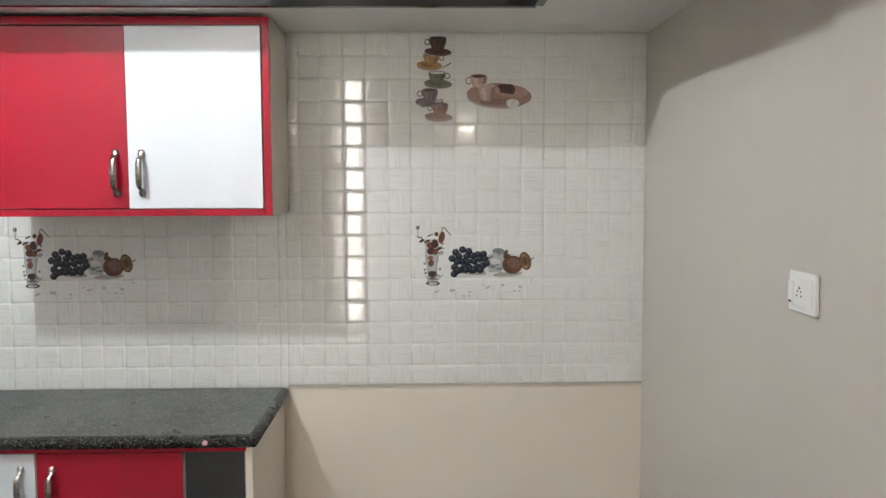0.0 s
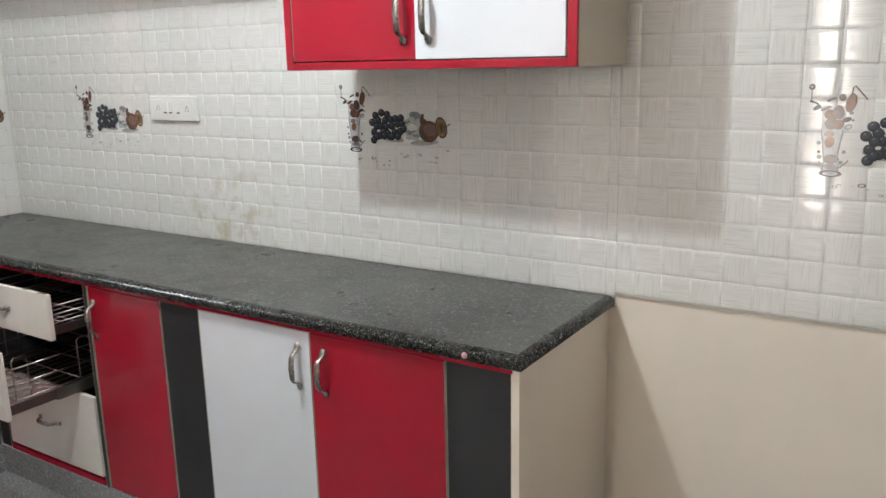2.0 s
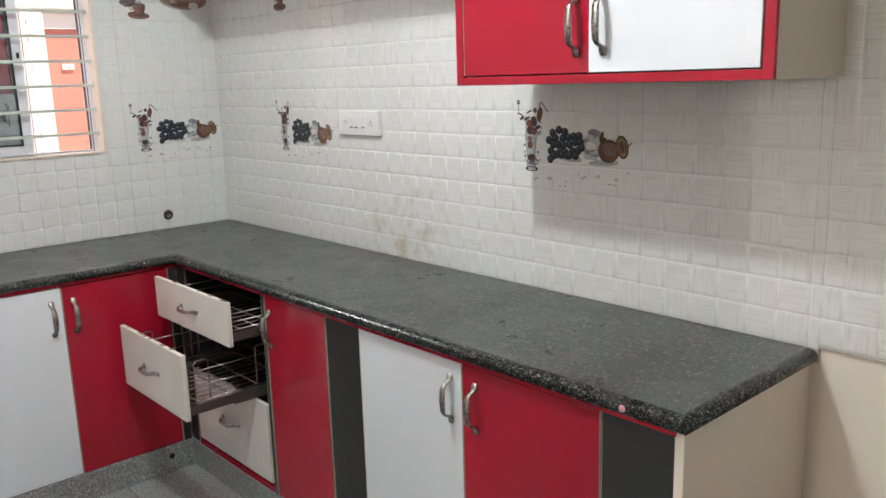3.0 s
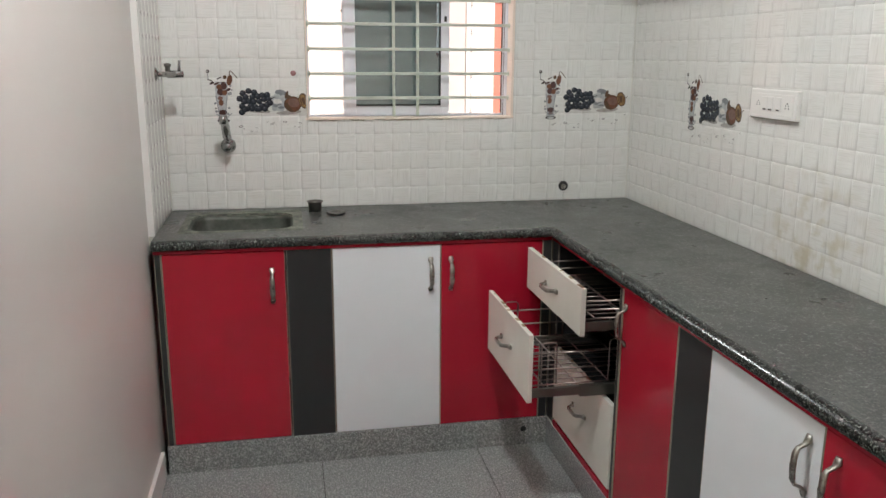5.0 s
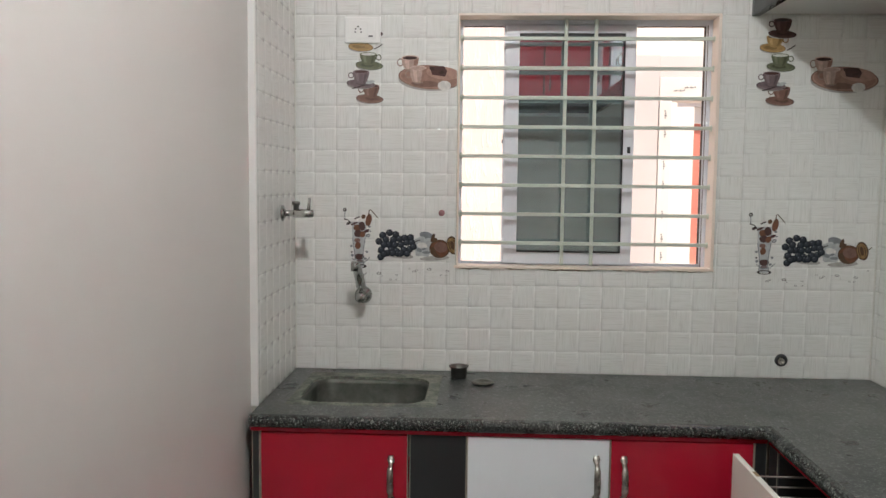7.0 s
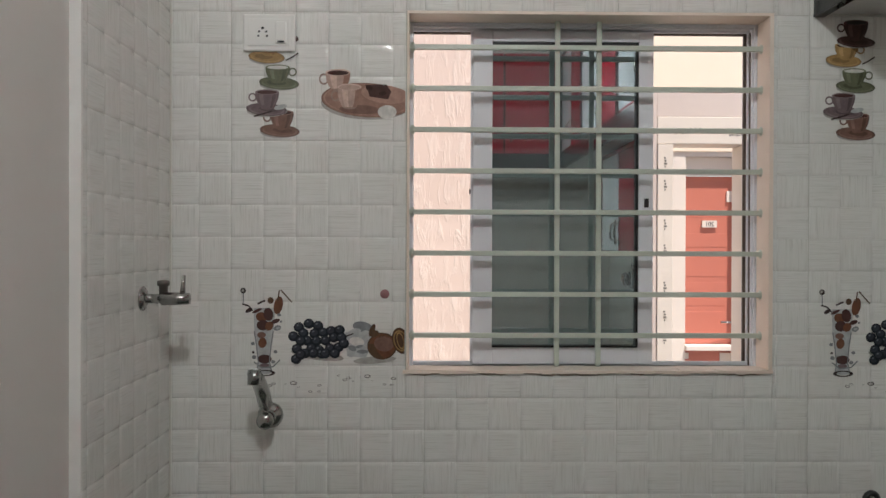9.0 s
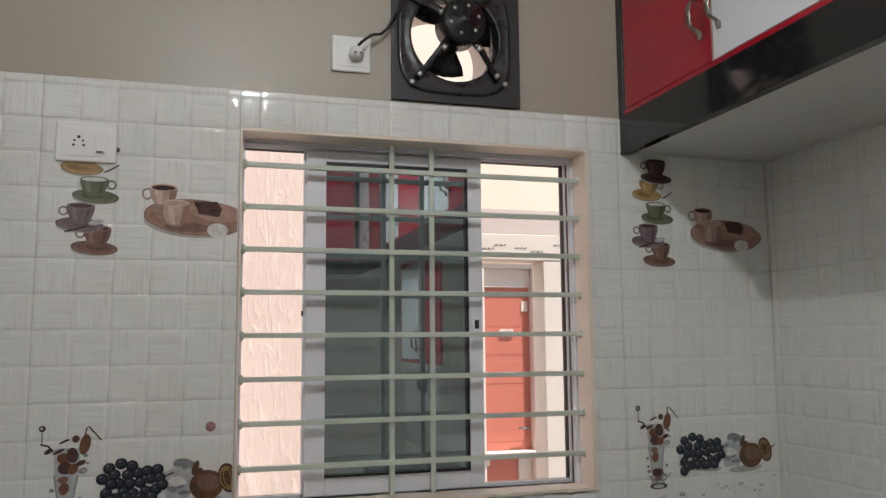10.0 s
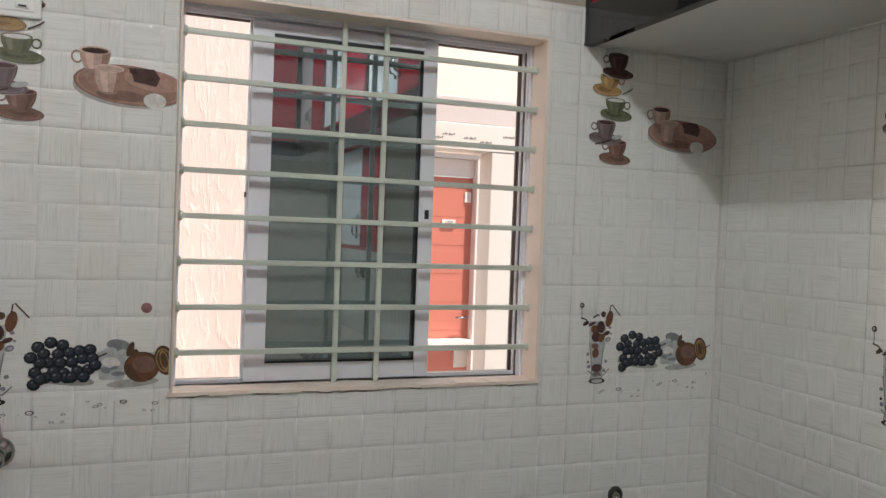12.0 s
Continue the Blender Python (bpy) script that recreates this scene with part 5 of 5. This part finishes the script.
    p.line([(460, 222), (490, 210), (505, 204)], 6, "dark")
    # nut shells
    p.layer = 16
    p.disc(632, 260, 66, 60, "brown")
    p.strip([(572, 250), (580, 290), (610, 318)], [(600, 250), (612, 288), (640, 312)], "nut", 3)
    p.disc(640, 250, 44, 34, "clay", 10)
    p.ring(632, 260, 66, 60, "nut", 0, 0.1)
    p.disc(716, 236, 38, 60, "nut", -14)
    p.ring(714, 236, 30, 48, "ochre", -14, 0.14)
    p.ring(714, 236, 16, 40, "ochre", -14, 0.2)
    p.disc(600, 205, 20, 14, "nut", -30)
    p.line([(735, 235), (760, 224), (775, 212)], 6, "nut")
    for k in range(9):
        x = 592 + 10 * k
        p.line([(x, 222 - 3 * (k % 3)), (x + 6, 212 - 5 * (k % 2)), (x + 9, 204)], 3, "nut")
    # drops of water
    p.layer = 0
    for x, y, a in ((135, 437, 11), (152, 428, 9), (240, 425, 16), (262, 442, 6), (355, 435, 9), (315, 463, 9), (352, 462, 8), (205, 430, 4), (440, 391, 7), (468, 410, 11), (484, 402, 10), (503, 416, 5), (534, 396, 4), (568, 394, 14), (590, 414, 4), (644, 430, 8), (684, 404, 12), (676, 432, 8), (757, 362, 8)):
        p.ring(x, y, a, a * 0.55, "dark", 0, 0.3)
        p.disc(x + 1, y + 1, a * 0.6, a * 0.28, "tilewhite", rings=1)
    return p.done("fruit_print", wall, w, "picture of dessert glass, grapes and nuts printed on the tiles", clip)


def cup_shape(p, x0, x1, y0, y1, ink, saucer, side, inside):
    sx, sy, sa, sb = saucer
    p.disc(sx + 2, sy + 5, sa, sb, "shade")
    p.disc(sx, sy, sa, sb, ink, 4)
    p.disc(sx, sy + 3, sa * 0.86, sb * 0.72, ink + "_light", 4)
    p.disc(sx, sy, sa * 0.80, sb * 0.66, ink, 4)
    p.disc(sx + (12 if side < 0 else -12), sy - 2, sa * 0.5, sb * 0.42, ink + "_deep", 4)
    p.ring(sx, sy, sa, sb, ink + "_deep", 4, 0.05)
    mid, h = (x0 + x1) / 2, y1 - y0
    left, right = [], []
    for k in range(7):
        t = k / 6
        half = (x1 - x0) / 2 * (1 - 0.48 * t ** 2.2)
        left.append((mid - half, y0 + h * t))
        right.append((mid + half, y0 + h * t))
    hx = x0 - 12 if side < 0 else x1 + 12
    p.ring(hx, y0 + h * 0.33, 19, 20, ink, 0, 0.34)
    p.strip(left, right, ink, 5)
    p.disc(mid, y1, (x1 - x0) * 0.26, 8, ink)
    across = lambda f: [(a[0] + (b[0] - a[0]) * f, a[1]) for a, b in zip(left, right)]
    p.strip(across(0.72), across(1.0), ink + "_deep", 2)
    p.strip(across(0.88), across(0.95), ink, 1)
    p.strip(across(0.16)[1:-1], across(0.34)[1:-1], ink + "_light", 2)
    p.disc(mid, y0, (x1 - x0) / 2, 12, ink + "_light")
    p.disc(mid, y0 + 1, (x1 - x0) / 2 * 0.84, 8, inside)


def cup_print(wall, u, w, tile_u, clip=None):
    p = Print(u, 2.0935, tile_u, ROW0 + 3 * TH)
    o = 103
    items = [(215, 320, 535, 605, "clay", (258, 615, 88, 28), -1, "cocoa"), (150, 255, 445, 515, "mauve", (200, 522, 90, 28), -1, "cocoa"), (195, 303, 335, 398, "green", (255, 405, 88, 28), 1, "tilewhite"),
             (160, 265, 222, 280, "ochre", (200, 290, 80, 28), 1, "nut"), (200, 310, 120, 195, "cocoa", (255, 205, 86, 25), -1, "dark")]
    for a, b, c, d, ink, s, side, ins in items:
        cup_shape(p, a - o, b - o, c - 105, d - 105, ink, (s[0] - o, s[1] - 105, s[2], s[3]), side, ins)
    p.line([(285 - o, 305 - 105), (315 - o, 290 - 105), (340 - o, 272 - 105)], 6, "dark")
    p.line([(145 - o, 553 - 105), (175 - o, 545 - 105), (225 - o, 530 - 105)], 7, "dark")
    p.disc(262 - o, 512 - 105, 30, 11, "pale_grey", -12)
    # the tray with two cups
    p.layer = 0
    o -= 14
    p.disc(626 - o, 494 - 105, 200, 70, "shade", 2)
    p.disc(634 - o, 478 - 105, 207, 76, "plate", 3, rings=10)
    p.ring(634 - o, 478 - 105, 207, 76, "plate_deep", 3, 0.03)
    p.ring(634 - o, 476 - 105, 196, 69, "plate_light", 3, 0.03)
    p.disc(712 - o, 452 - 105, 108, 40, "plate_light", 6)
    p.disc(600 - o, 520 - 105, 92, 20, "plate_deep", 2)
    p.disc(720 - o, 530 - 105, 42, 30, "tilewhite")
    p.strip([(622 - o, 410 - 105), (634 - o, 436 - 105), (642 - o, 462 - 105)], [(716 - o, 408 - 105), (738 - o, 440 - 105), (724 - o, 474 - 105)], "cocoa", 6)
    p.disc(640 - o, 425 - 105, 16, 10, "cocoa_deep", 10)
    p.disc(700 - o, 448 - 105, 18, 9, "cocoa_deep", -10)
    for a, b, c, d in ((447, 556, 356, 428), (500, 606, 420, 510)):
        p.ring(a - o - 8, (c + d) / 2 - 105 - 6, 22, 26, "cup_deep", 0, 0.3)
        left, right = [], []
        for k in range(7):
            t = k / 6
            half = (b - a) / 2 * (1 - 0.42 * t ** 2.5)
            left.append(((a + b) / 2 - half - o, c + (d - c) * t - 105))
            right.append(((a + b) / 2 + half - o, c + (d - c) * t - 105))
        across = lambda f: [(m[0] + (q[0] - m[0]) * f, m[1]) for m, q in zip(left, right)]
        p.disc((a + b) / 2 - o, d - 105, (b - a) * 0.29, 9, "cup_deep")
        p.strip(left, right, "cup", 5)
        p.strip(across(0.74), across(1.0), "plate", 2)
        p.strip(across(0.18), across(0.44), "cup_light", 2)
        p.disc((a + b) / 2 - o, c - 105, (b - a) / 2, 15, "cup_light")
        p.disc((a + b) / 2 - o, c - 103, (b - a) / 2 * 0.87, 11, "cocoa" if a < 500 else "cup")
        if a < 500:
            p.disc((a + b) / 2 - o + 4, c - 101, (b - a) / 2 * 0.7, 7, "cocoa_deep")
    return p.done("cup_print", wall, w, "picture of stacked cups and a cup tray printed on the tiles", clip)


fruit_print("W", 1.738, WX, GW, WIN_U[0] - 0.004)
fruit_print("W", 3.106, WX, GW)
cup_print("W", 1.749, WX, GW, WIN_U[0] - 0.004)
cup_print("W", 3.111, WX, GW)
for u in (-2.408, -1.043, 0.322):
    fruit_print("A", u, -AY, GA)
for u in (-2.408, 0.322):
    cup_print("A", u, -AY, GA)
